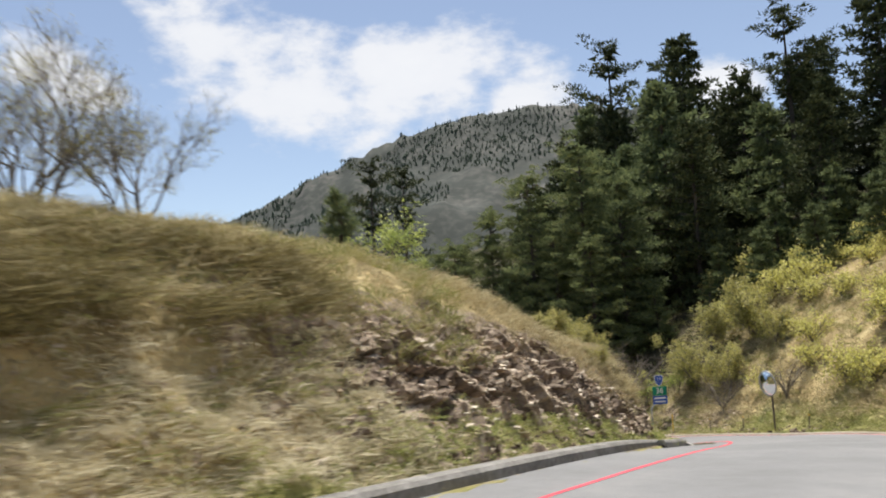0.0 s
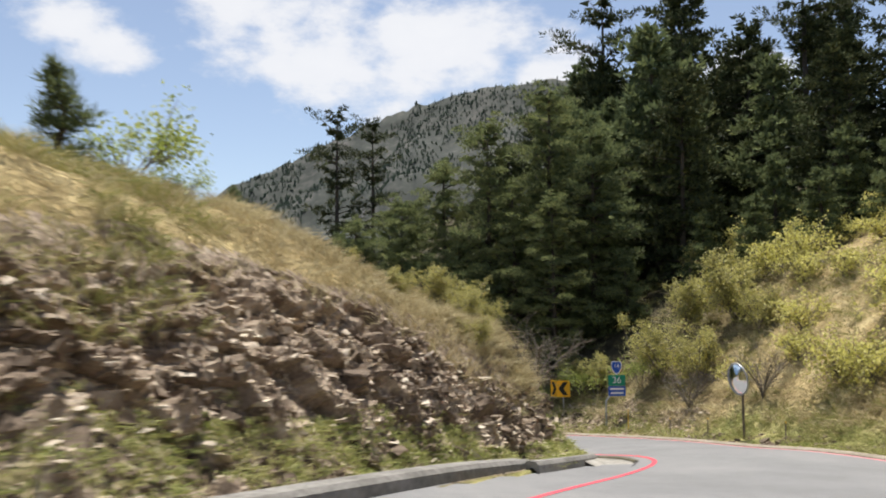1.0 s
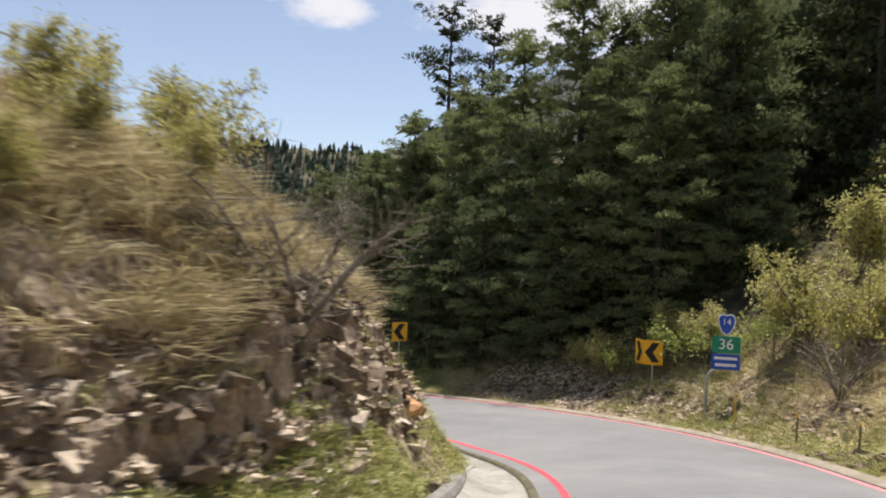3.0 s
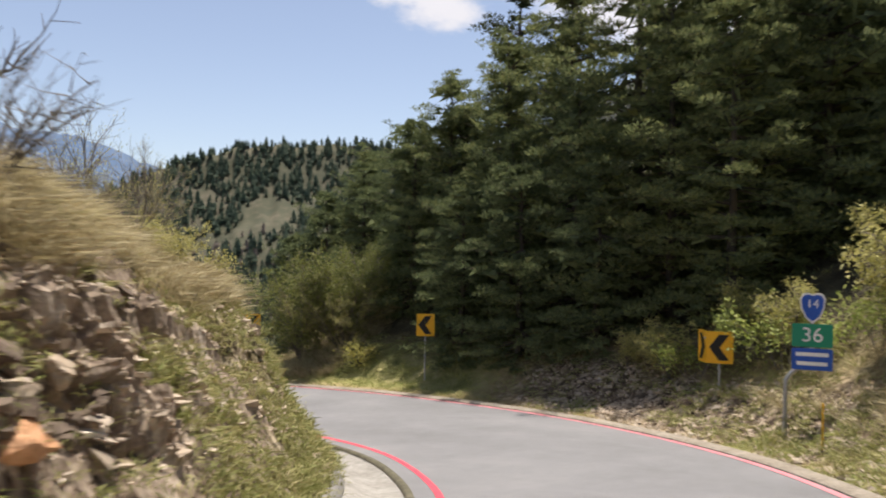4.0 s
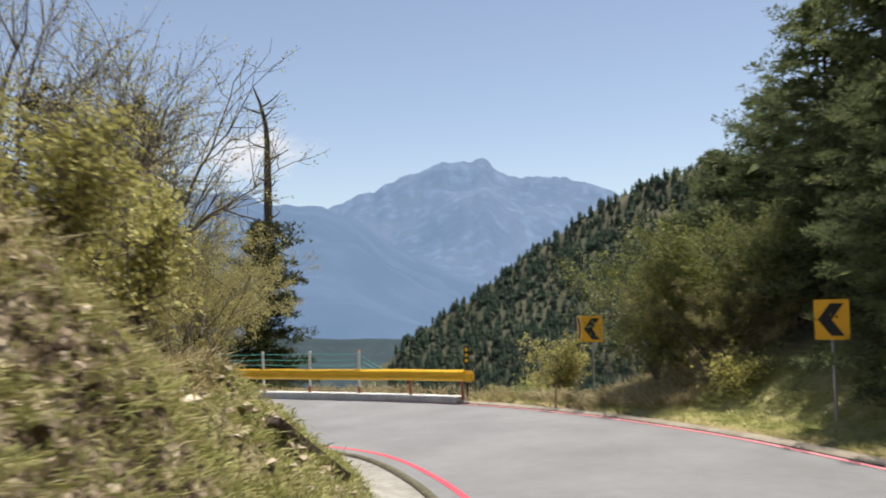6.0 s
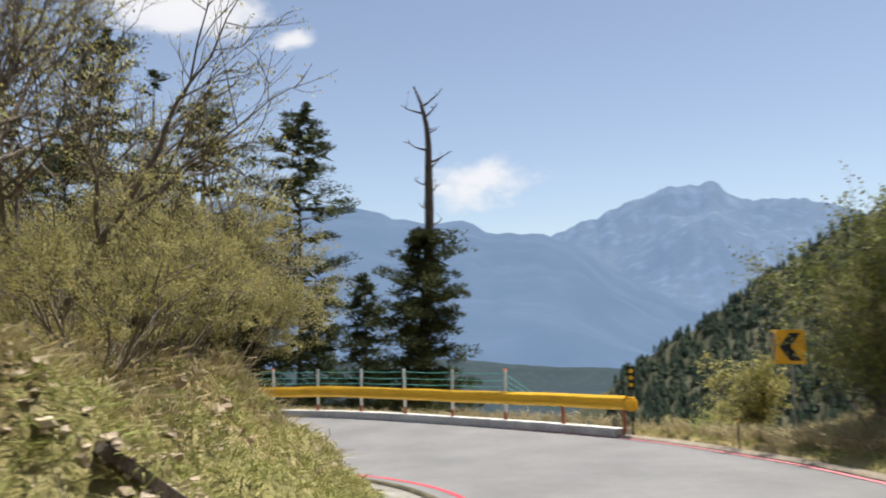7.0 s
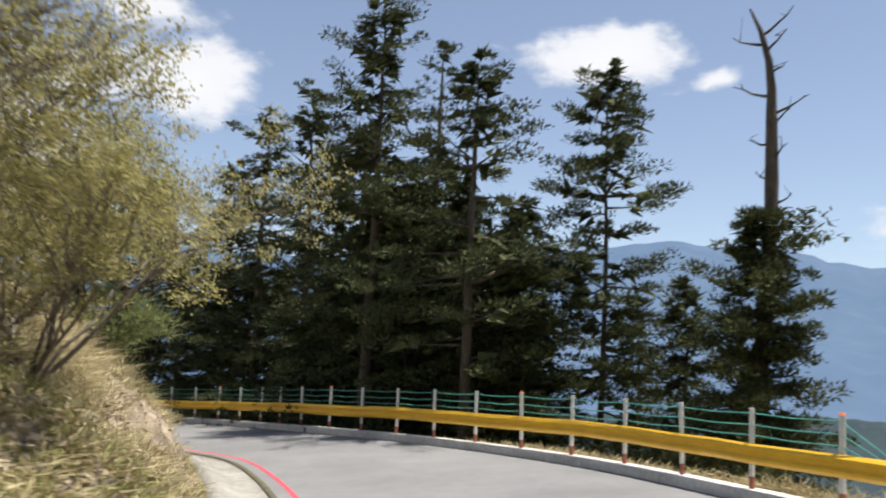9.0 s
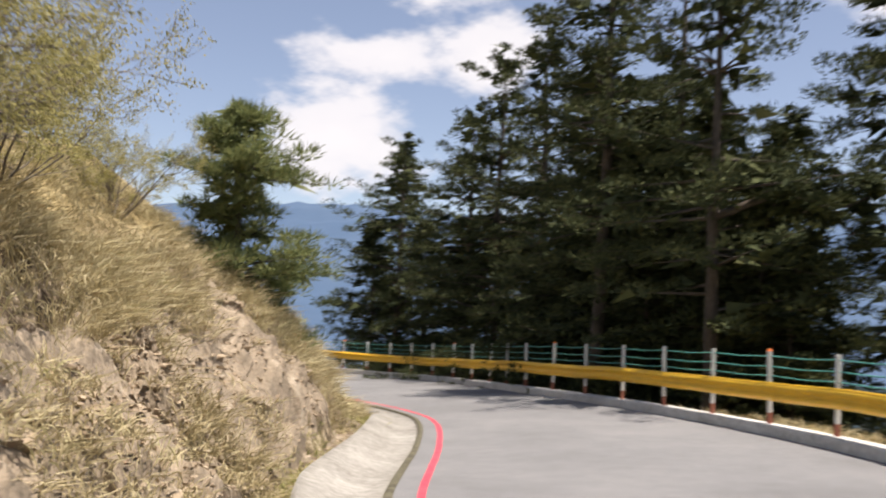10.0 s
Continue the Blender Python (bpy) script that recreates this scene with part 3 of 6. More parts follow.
tagged(new("left_kerb", ribbon("left_kerb", 0, 4.85, [(-1.5, -0.05), (-1.52, 0.15), (-1.58, 0.21), (-1.84, 0.22), (-1.9, 0.16), (-1.92, -0.1)], KERB_GREY, smooth=False, closed=True)), "weathered dark concrete kerb", "kerb", kind="structure")
tagged(new("right_kerb", ribbon("right_kerb", 3, 16.2, [(100.0, -0.08), (100.02, 0.02), (100.08, 0.045), (100.3, 0.055), (100.36, 0.02), (100.4, -0.15)], EDGE_SOIL, smooth=False, closed=True)), "low worn concrete kerb with debris", "kerb", kind="structure")

# ---------- distant land ----------
EYE = np.array((-3.0, 40.0, 4.0))


def haze_material(name, low, high, haze_glow, scale, pale=1.14):
    """Far slopes of dull cover; haze of kilometres of air painted as faint blue emission."""
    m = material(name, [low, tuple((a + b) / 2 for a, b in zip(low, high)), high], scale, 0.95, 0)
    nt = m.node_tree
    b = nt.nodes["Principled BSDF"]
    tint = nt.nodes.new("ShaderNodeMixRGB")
    tint.inputs[1].default_value = (*haze_glow, 1)
    tint.inputs[2].default_value = tuple(min(1, v * pale + 0.012) for v in haze_glow) + (1,)
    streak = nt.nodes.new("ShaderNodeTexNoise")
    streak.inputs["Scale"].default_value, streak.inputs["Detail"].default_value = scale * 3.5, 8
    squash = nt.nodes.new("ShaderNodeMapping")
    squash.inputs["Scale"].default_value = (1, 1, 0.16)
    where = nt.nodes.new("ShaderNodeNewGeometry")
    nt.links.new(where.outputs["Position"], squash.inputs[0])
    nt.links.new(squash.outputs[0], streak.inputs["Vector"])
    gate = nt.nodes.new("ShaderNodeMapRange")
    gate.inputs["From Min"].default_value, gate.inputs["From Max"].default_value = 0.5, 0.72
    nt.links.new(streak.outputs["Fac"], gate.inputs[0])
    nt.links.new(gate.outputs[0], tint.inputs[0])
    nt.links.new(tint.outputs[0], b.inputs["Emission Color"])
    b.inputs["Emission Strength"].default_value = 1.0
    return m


def ridge(name, skyline, dist, foot, depth, mat, seed, relief, label, rows=26, cols=160, away=0.0):
    """A mountain range: its crest lies along headings (degrees left of +y) at heights in degrees, its slopes fall to foot."""
    az = np.linspace(skyline[0][0], skyline[-1][0], cols)
    el = np.interp(az, [p[0] for p in skyline], [p[1] for p in skyline])
    a = np.radians(az)
    r = np.broadcast_to(np.asarray(np.interp(az, [skyline[0][0], skyline[-1][0]], [dist, dist + away])), az.shape)
    crest = EYE[2] + r * np.tan(np.radians(el)) + relief * 0.12 * fbm(az * 1.7, az * 0 + seed, 1.0, 3, seed)
    v = []
    for j in np.concatenate([[-0.5, -0.2], np.linspace(0, 1, rows - 2)]):
        reach = r - depth * j if j > 0 else r - depth * j
        x, y = EYE[0] - np.sin(a) * reach, EYE[1] + np.cos(a) * reach
        fall = abs(j) ** 0.85
        z = crest + (foot - crest) * fall
        cut = np.abs(fbm(x, y, dist * 0.16, 5, seed + 4))
        z = z + relief * (cut - 0.3) * np.sqrt(np.clip(fall, 0, 1)) * np.clip(2 - 2 * fall, 0, 1) * 2.0
        v.append(np.column_stack([x, y, z]))
    v = np.concatenate(v)
    i = np.arange(rows * cols).reshape(rows, cols)
    f = np.stack([i[:-1, :-1], i[:-1, 1:], i[1:, 1:], i[1:, :-1]], -1).reshape(-1, 4)
    ob = new(name, mesh_of(name, v, f, [mat], smooth=True))
    return tagged(ob, label, "mountain", kind="structure")


# the third colour is distance haze, painted into these slopes as emission
FAR_BLUE = haze_material("hazed_far_slopes", (0.008, 0.014, 0.02), (0.03, 0.036, 0.042), (0.064, 0.12, 0.214), 0.004, 1.06)
PEAK_BLUE = haze_material("hazed_peak_slopes", (0.012, 0.018, 0.026), (0.045, 0.05, 0.056), (0.078, 0.136, 0.232), 0.007, 1.3)
SPUR = material("wooded_slope", [(0.03, 0.038, 0.02), (0.06, 0.062, 0.035), (0.13, 0.11, 0.075)], 0.05, 0.9, 0.5, 1.0)
SCREE_SLOPE = material("rocky_slope", [(0.014, 0.019, 0.017), (0.034, 0.04, 0.034), (0.105, 0.1, 0.09)], 0.035, 0.9, 0.5, 0.8)
ridge("backdrop_peak", [(56, 4), (61, 5.5), (62.7, 6.3), (65.5, 7.0), (68.4, 7.0), (70.2, 8.35), (73, 8.2), (76, 7.2), (78, 6.3), (81.3, 5.2), (85, 4.2), (92, 3)], 2700, -75, 950, PEAK_BLUE, 3, 90, "high bare summit with painted blue haze")
ridge("backdrop_ridge", [(60, -2.0), (70, -0.5), (76, 2.2), (79, 4.6), (81.3, 5.35), (85, 5.6), (86.8, 6.5), (88.3, 6.35), (90, 6.4), (92.6, 7.2), (94.5, 7.7), (98, 7.7), (101, 8.1), (106, 7.6), (112, 6.6), (120, 6.2), (132, 6.5), (144, 6.8), (148, 6.5), (165, 5), (185, 4)], 2000, -75, 1700, FAR_BLUE, 8, 70, "long wooded mountain ridge with painted blue haze")
ridge("backdrop_mountain", [(-30, 8.0), (-10, 12.4), (2, 14.8), (8, 15.7), (12.3, 16.1), (18.2, 15.5), (22.6, 14.2), (27, 12.3), (31, 10.5), (34.5, 8.9), (38.5, 6.7), (44.5, 3.0), (52, -1.9)], 430, -40, 300, SCREE_SLOPE, 5, 22, "rocky mountainside with scattered pines and scree", rows=60, cols=220)
ridge("wooded_spur", [(36, 7.4), (45, 7.4), (50, 7.5), (55, 7.1), (58.5, 6.0), (61.6, 4.7), (64, 3.3), (67, 1.3), (70, -0.8), (75.2, -4.2), (78, -6.2), (82, -9)], 260, -60, 150, SPUR, 6, 9, "steep spur of dark conifers with a scree scar", rows=60, cols=200)

# a little blue haze is painted on as emission here too
VALLEY_GREEN = haze_material("hazed_valley_woods", (0.006, 0.011, 0.01), (0.016, 0.024, 0.02), (0.013, 0.028, 0.042), 0.05)
ridge("backdrop_valley", [(62, -9), (70, -5.6), (74.4, -3.7), (79, -3.6), (83, -3.4), (87, -2.9), (92, -2.8), (100, -3.3), (112, -3.6), (125, -4.2), (140, -6)], 560, -75, 240, VALLEY_GREEN, 9, 8, "low dark wooded ridge down in the valley with painted haze", rows=40, cols=200)

SCAR = material("scree_scar", [(0.05, 0.046, 0.036), (0.12, 0.105, 0.085), (0.22, 0.195, 0.165)], 0.3, 0.9, 0.8, 1.2)
spur_me = bpy.data.objects["wooded_spur"].data
spur_me.materials.append(SCAR)
for f in spur_me.polygons:
    c = f.center
    if math.hypot(c.x + 176, c.y - 146) + 14 * float(fbm(c.x, c.y, 10, 3, 5)) < 9:
        f.material_index = 1


# ---------- plants ----------
def sprays(centres, dirs, length, width, rng, droop=0.2, tri=False):
    """Leaf or needle blades: one quad (or triangle) each, from centre along dir."""
    n = len(centres)
    d = dirs + rng.normal(0, 0.35, (n, 3)) + np.array([0, 0, -droop])
    d /= np.linalg.norm(d, axis=1)[:, None] + 1e-9
    s = np.cross(d, rng.normal(0, 1, (n, 3)) + np.array([0, 0, 1.2]))
    s /= np.linalg.norm(s, axis=1)[:, None] + 1e-9
    ln = length * rng.uniform(0.6, 1.3, (n, 1))
    wd = width * rng.uniform(0.6, 1.3, (n, 1))
    if tri:
        v = np.stack([centres - s * wd / 2, centres + s * wd / 2, centres + d * ln], 1).reshape(-1, 3)
        return v, np.arange(3 * n).reshape(n, 3)
    mid = centres + d * ln * 0.45
    v = np.stack([centres, mid + s * wd / 2, centres + d * ln, mid - s * wd / 2], 1).reshape(-1, 3)
    i = np.arange(4 * n).reshape(n, 4)
    return v, np.concatenate([i[:, [0, 1, 2]], i[:, [0, 2, 3]]])


def conifer_parts(seed, height, spread, base=0.12, layers=26, per=6, tufts=12, needle=0.34, width=0.13, ragged=0.35, lean=0.0, open_crown=0.0, fork=False, trunk_r=None, pad=9, pad_r=0.17, taper=0.68):
    rng = np.random.default_rng(seed)
    zt = np.linspace(0, height, 14)
    bend = np.column_stack([np.cumsum(rng.normal(0, 0.035, 14)) + lean * zt, np.cumsum(rng.normal(0, 0.035, 14)), zt])
    r0 = trunk_r or 0.011 * height + 0.05
    wood = [tube(bend, r0 * (1 - zt / height) ** 0.8 + 0.015, 9)]
    cs, ds, hs, hd = [], [], [], []
    axes = [(bend, 0.0, 1.0)]
    if fork:
        k = int(14 * 0.45)
        off = np.linspace(0, 1, 9)
        arm = bend[k] + np.column_stack([-1.7 * off, 3.1 * off, 0.55 * np.sin(off * 5.5) * off + 0.9 * off])
        wood.append(tube(arm, np.linspace(r0 * 0.6, 0.04, len(arm)), 7))
        axes.append((arm, 0.0, 0.42))
    for axis, _, share in axes:
        for q in np.linspace(base if share == 1 else 0.4, 0.985, int(layers * share)):
            if rng.random() < open_crown:
                continue
            z = q * (len(axis) - 1)
            i = min(int(z), len(axis) - 2)
            at = axis[i] + (axis[i + 1] - axis[i]) * (z - i)
            turn = rng.uniform(0, 6.28)
            layer = rng.uniform(1 - ragged, 1 + ragged * 0.6)
            for j in range(per):
                if rng.random() < 0.15:
                    continue
                th = turn + j * 6.28 / per + rng.normal(0, 0.25)
                ln = spread * share * (0.07 + (1 - q) ** taper) * layer * rng.uniform(0.65, 1.2)
                ln *= min(1, 0.7 + q * 3)
                out = np.array([np.cos(th), np.sin(th), 0])
                up = np.interp(q, [0, 0.5, 1], [-0.14, 0.1, 0.5]) + rng.normal(0, 0.2)
                s = np.linspace(0, 1, 5)[:, None]
                start = at + np.array([0, 0, rng.normal(0, 0.45 * height / layers)])
                pts = start + out * ln * s + np.array([0, 0, 1]) * ln * (up * s - 0.18 * s**2 + 0.12 * s**3)
                wood.append(tube(pts[[0, 2, 4]], np.array([0.02 + 0.012 * ln, 0.012, 0.006]), 3))
                k = max(2, int(tufts * (0.3 + ln / spread)))
                f = rng.uniform(0.3, 1.0, k) ** 0.75
                c = np.stack([np.interp(f, s[:, 0], pts[:, m]) for m in range(3)], 1)
                side = np.cross(out, (0, 0, 1))
                g = rng.uniform(0.08, 0.62, 5)
                hs.append(np.stack([np.interp(g, s[:, 0], pts[:, m]) for m in range(3)], 1) + side * (rng.uniform(-0.16, 0.16, 5) * ln)[:, None])
                hd.append(np.tile(out, (5, 1)) * 0.8 + side * rng.normal(0, 0.8, (5, 1)))
                w = 0.34 * ln * (1.1 - f) + 0.05
                c = c + side * (rng.uniform(-1, 1, k) * w)[:, None] + np.array([0, 0, 1]) * rng.normal(0.0, 0.04, (k, 1))
                o = rng.normal(0, 1, (k * pad, 3))
                o /= np.linalg.norm(o, axis=1)[:, None] + 1e-9
                o[:, 2] = np.abs(o[:, 2]) * np.where(rng.random(k * pad) < 0.75, 1, -0.5)
                size = pad_r * min(1.0, 0.3 + 1.2 * ln / spread) * np.repeat(rng.uniform(0.6, 1.35, k), pad)
                cs.append(np.repeat(c, pad, 0) + o * np.array([1.1, 1.1, 0.62]) * (size * rng.uniform(0.55, 1.05, k * pad))[:, None])
                ds.append(o * 0.9 + out * 0.3 + np.array([0, 0, 0.35]))
    cs, ds, hs, hd = (np.concatenate(v) for v in (cs, ds, hs, hd))
    heart = min(0.6, spread * 0.2)
    return join(wood), join([sprays(cs, ds, needle, width, rng, 0.0, True), sprays(hs, hd, heart, heart * 0.5, rng, 0.15, True)])


def conifer(seed, label, bark=None, leaf=None, crown="crown", **shape):
    wood, green = conifer_parts(seed, **shape)
    root = new("conifer_tree")
    part("trunk", mesh_of("trunk", *wood, [bark or DARK_BARK], smooth=True), None, root)
    part("crown", mesh_of("crown", *green, [leaf or NEEDLE]), None, root)["kind"] = "stuff"
    return tagged(root, label, "tree")


def stand(ob, x, y, sink=0.15, turn=0.0, size=1.0):
    """Place a thing upright on the ground."""
    ob.matrix_basis = Matrix.Translation((x, y, float(ground_z(np.array([x]), np.array([y]))[0]) - sink)) @ Matrix.Rotation(turn, 4, "Z") @ Matrix.Scale(size, 4)
    return ob


def shrub_parts(seed, height, spread, stems=5, twigs=9, leaves=10, blade=0.09, leaf_w=0.06, upright=0.8, radius=0.035, low=0.25):
    rng = np.random.default_rng(seed)
    wood, fine, cs, ds = [], [], [], []
    for _ in range(stems):
        th = rng.uniform(0, 6.28)
        tip = np.array([np.cos(th) * spread * rng.uniform(0.3, 1), np.sin(th) * spread * rng.uniform(0.3, 1), height * rng.uniform(0.75, 1.05)])
        s = np.linspace(0, 1, 9)[:, None]
        stem = tip * np.concatenate([s**1.3, s**1.3, s**upright], 1) + np.cumsum(rng.normal(0, 0.03 * height / 3, (9, 3)), 0) * s
        wood.append(tube(stem, np.linspace(radius, 0.008, 9), 5))
        for _ in range(twigs):
            q = rng.uniform(low, 0.97)
            at = np.array([np.interp(q, s[:, 0], stem[:, m]) for m in range(3)])
            d = rng.normal(0, 1, 3) * (1, 1, 0.5) + np.array([tip[0], tip[1], 0]) / (spread + 0.01) * 0.6 + np.array([0, 0, 0.55])
            d /= np.linalg.norm(d)
            ln = spread * rng.uniform(0.25, 0.75) * (1.15 - q * 0.6)
            tw = at + d * ln * np.linspace(0, 1, 5)[:, None] + np.cumsum(rng.normal(0, 0.04 * ln, (5, 3)), 0) + np.array([0, 0, 0.15 * ln]) * np.linspace(0, 1, 5)[:, None] ** 2
            fine.append(tube(tw[[0, 2, 4]], np.array([0.009 + radius * 0.12, 0.006, 0.003]), 3))
            for _ in range(2):
                a = tw[rng.integers(1, 5)]
                e = a + (d + rng.normal(0, 0.7, 3)) * ln * 0.4
                fine.append(tube(np.stack([a, e]), np.array([0.006, 0.003]), 3))
                k = max(0, int(leaves * rng.uniform(0.4, 1.2) / 2))
                cs.append(a + (e - a) * rng.uniform(0.2, 1.1, (k, 1)) + rng.normal(0, blade * 0.9, (k, 3)))
            k = int(leaves * rng.uniform(0.3, 1.3))
            f = rng.uniform(0.3, 1.05, (k, 1))
            cs.append(tw[0] + (tw[-1] - tw[0]) * f + rng.normal(0, blade * 1.3, (k, 3)))
    cs = np.concatenate(cs)
    ds = rng.normal(0, 1, cs.shape) + np.array([0, 0, 0.4])
    return join(wood), join(fine), sprays(cs, ds, blade, leaf_w, rng, 0.1)


def shrub(seed, name, label, category, bark=None, leaf=None, **shape):
    wood, fine, green = shrub_parts(seed, **shape)
    root = new(name)
    part("main_stem", mesh_of("main_stem", *wood, [bark or GREY_BARK], smooth=True), None, root)
    part("twig_mass", mesh_of("twig_mass", *fine, [bark or GREY_BARK], smooth=True), None, root)["kind"] = "stuff"
    if len(green[0]) > 30:
        part("foliage", mesh_of("foliage", *green, [leaf or LEAF_GREEN]), None, root)["kind"] = "stuff"
    return tagged(root, label, category)


def branching(seed, name, label, category, leaf, height, spread, stems=4, kids=4, levels=4, radius=0.05, leaves=8, blade=0.04, leaf_w=0.03, rise=0.15, bark=None):
    """A tree or thicket that forks over and over, with small leaves round its last twigs."""
    rng = np.random.default_rng(seed)
    wood, fine, cs = [], [], []

    def grow(at, d, length, r, level):
        k = 5 if level < 2 else 3
        steps = np.cumsum(np.tile(d, (k - 1, 1)) + rng.normal(0, 0.16, (k - 1, 3)) + np.array([0, 0, rise]) * np.linspace(0, 1, k - 1)[:, None], 0)
        pts = np.vstack([at, at + steps * length / (k - 1)])
        (wood if level < 2 else fine).append(tube(pts, np.linspace(r, r * 0.55, k), 6 if level < 2 else 3))
        if level == levels:
            n = int(leaves * rng.uniform(0.3, 1.4))
            cs.append(at + (pts[-1] - at) * rng.uniform(0.3, 1.1, (n, 1)) + rng.normal(0, blade * 1.2, (n, 3)))
            return
        for j in range(kids):
            f = rng.uniform(0.4, 1.0) if j else 1.0
            q = f * (k - 1)
            i = min(int(q), k - 2)
            e = d + rng.normal(0, 0.55 if j else 0.28, 3) * (1, 1, 0.7)
            grow(pts[i] + (pts[i + 1] - pts[i]) * (q - i), e / np.linalg.norm(e), length * rng.uniform(0.5, 0.82), max(0.0025, r * 0.55), level + 1)

    for _ in range(stems):
        th = rng.uniform(0, 6.28)
        d = np.array([np.cos(th) * spread / height, np.sin(th) * spread / height, 1.0]) * rng.uniform(0.75, 1.1)
        grow(np.array([np.cos(th), np.sin(th), 0]) * 0.06 * spread, d, height * 0.36, radius * rng.uniform(0.7, 1.1), 0)
    root = new(name)
    cs = np.concatenate(cs)
    part("main_stem", mesh_of("main_stem", *join(wood), [bark or GREY_BARK], smooth=True), None, root)
    part("twig_mass", mesh_of("twig_mass", *join(fine), [bark or GREY_BARK], smooth=True), None, root)["kind"] = "stuff"
    if len(cs):
        part("foliage", mesh_of("foliage", *sprays(cs, rng.normal(0, 1, cs.shape) + np.array([0, 0, 0.4]), blade, leaf_w, rng, 0.1), [leaf]), None, root)["kind"] = "stuff"
    return tagged(root, label, category)


# forest kinds
KINDS = [conifer(31 + k, lab, leaf=lf, **sh) for k, (lab, lf, sh) in enumerate([
    ("tall dark green spruce on the slope above the road", NEEDLE_DARK, dict(taper=0.5, height=13, spread=3.8, base=0.06, layers=24, per=7, tufts=4, pad=17, needle=0.3, width=0.19, pad_r=0.46)),
    ("dark green fir with a ragged narrow crown", NEEDLE_DARK, dict(taper=0.5, height=11, spread=3.4, base=0.05, layers=20, per=7, tufts=4, pad=17, needle=0.3, width=0.19, pad_r=0.46, ragged=0.5)),
    ("bluish green spruce with dense drooping boughs", NEEDLE_BLUE, dict(height=9, spread=3.3, base=0.03, layers=18, per=7, tufts=4, pad=17, needle=0.28, width=0.18, pad_r=0.42)),
    ("old pine with an open irregular crown", NEEDLE_DARK, dict(taper=0.45, height=14, spread=4.0, base=0.3, layers=18, per=5, tufts=5, pad=26, needle=0.24, width=0.1, pad_r=0.42, ragged=0.7, open_crown=0.3)),
    ("young green fir at the forest edge", NEEDLE_BLUE, dict(height=5, spread=1.7, base=0.03, layers=16, per=7, tufts=8, pad=8, needle=0.24, width=0.1, pad_r=0.16)),
    ("dense spruce with clumped boughs at the forest front", NEEDLE, dict(taper=0.42, height=13, spread=3.2, base=0.03, layers=26, per=8, tufts=5, pad=38, needle=0.15, width=0.062, pad_r=0.36, ragged=0.45)),
    ("bushy fir with pale new tips at the forest front", NEEDLE_BLUE, dict(taper=0.42, height=9, spread=2.9, base=0.02, layers=21, per=8, tufts=5, pad=38, needle=0.14, width=0.06, pad_r=0.32, ragged=0.45)),
    ("low dark fir with boughs down to the ground", NEEDLE_DARK, dict(height=9, spread=3.3, base=0.01, layers=18, per=8, tufts=4, pad=30, needle=0.17, width=0.105, pad_r=0.38, ragged=0.4)),
])]
GROUPS = ["forest of conifers above the road"] * 7 + ["conifers beyond the guardrail"]
for ob, g in zip(KINDS, GROUPS):
    ob["group"] = g


def tree_at(kind, x, y, top, turn=None):
    """A tree of a kind, so tall that its tip reaches the height top."""
    z = float(ground_z(np.array([x]), np.array([y]))[0])
    full = (13, 11, 9, 14, 5, 13, 9, 9)[kind]
    k = (top - z) / full
    used = placed.setdefault(kind, 0)
    placed[kind] = used + 1
    m = Matrix.Translation((x, y, z - 0.2)) @ Matrix.Rotation(RNG.uniform(0, 6.28) if turn is None else turn, 4, "Z")
    wide = k ** 0.9
    ob = KINDS[kind] if used == 0 else copy_thing(KINDS[kind], m)
    ob.matrix_basis = m @ Matrix.Diagonal((wide, wide, k, 1))
    return ob


placed = {}
# tree tops fit the camera's skylines: three camera places on the road, headings (degrees left of +y) and heights
# (degrees)
VIEW_SKYLINES = [
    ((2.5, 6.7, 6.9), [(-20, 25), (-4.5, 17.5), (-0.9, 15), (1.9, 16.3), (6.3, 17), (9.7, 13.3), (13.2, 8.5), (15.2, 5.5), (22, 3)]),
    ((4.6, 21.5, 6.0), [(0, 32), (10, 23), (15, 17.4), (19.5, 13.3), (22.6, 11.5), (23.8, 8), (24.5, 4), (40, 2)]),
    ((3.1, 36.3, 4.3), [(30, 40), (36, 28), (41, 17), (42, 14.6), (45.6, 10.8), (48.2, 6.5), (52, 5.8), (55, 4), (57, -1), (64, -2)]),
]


def view_limit(x, y):
    """Greatest height of a tree top at a place that still fits the camera's skylines."""
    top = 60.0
    for eye, line in VIEW_SKYLINES:
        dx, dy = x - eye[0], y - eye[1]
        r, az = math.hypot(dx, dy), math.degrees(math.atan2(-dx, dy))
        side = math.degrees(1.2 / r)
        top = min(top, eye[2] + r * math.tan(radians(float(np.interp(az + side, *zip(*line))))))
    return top


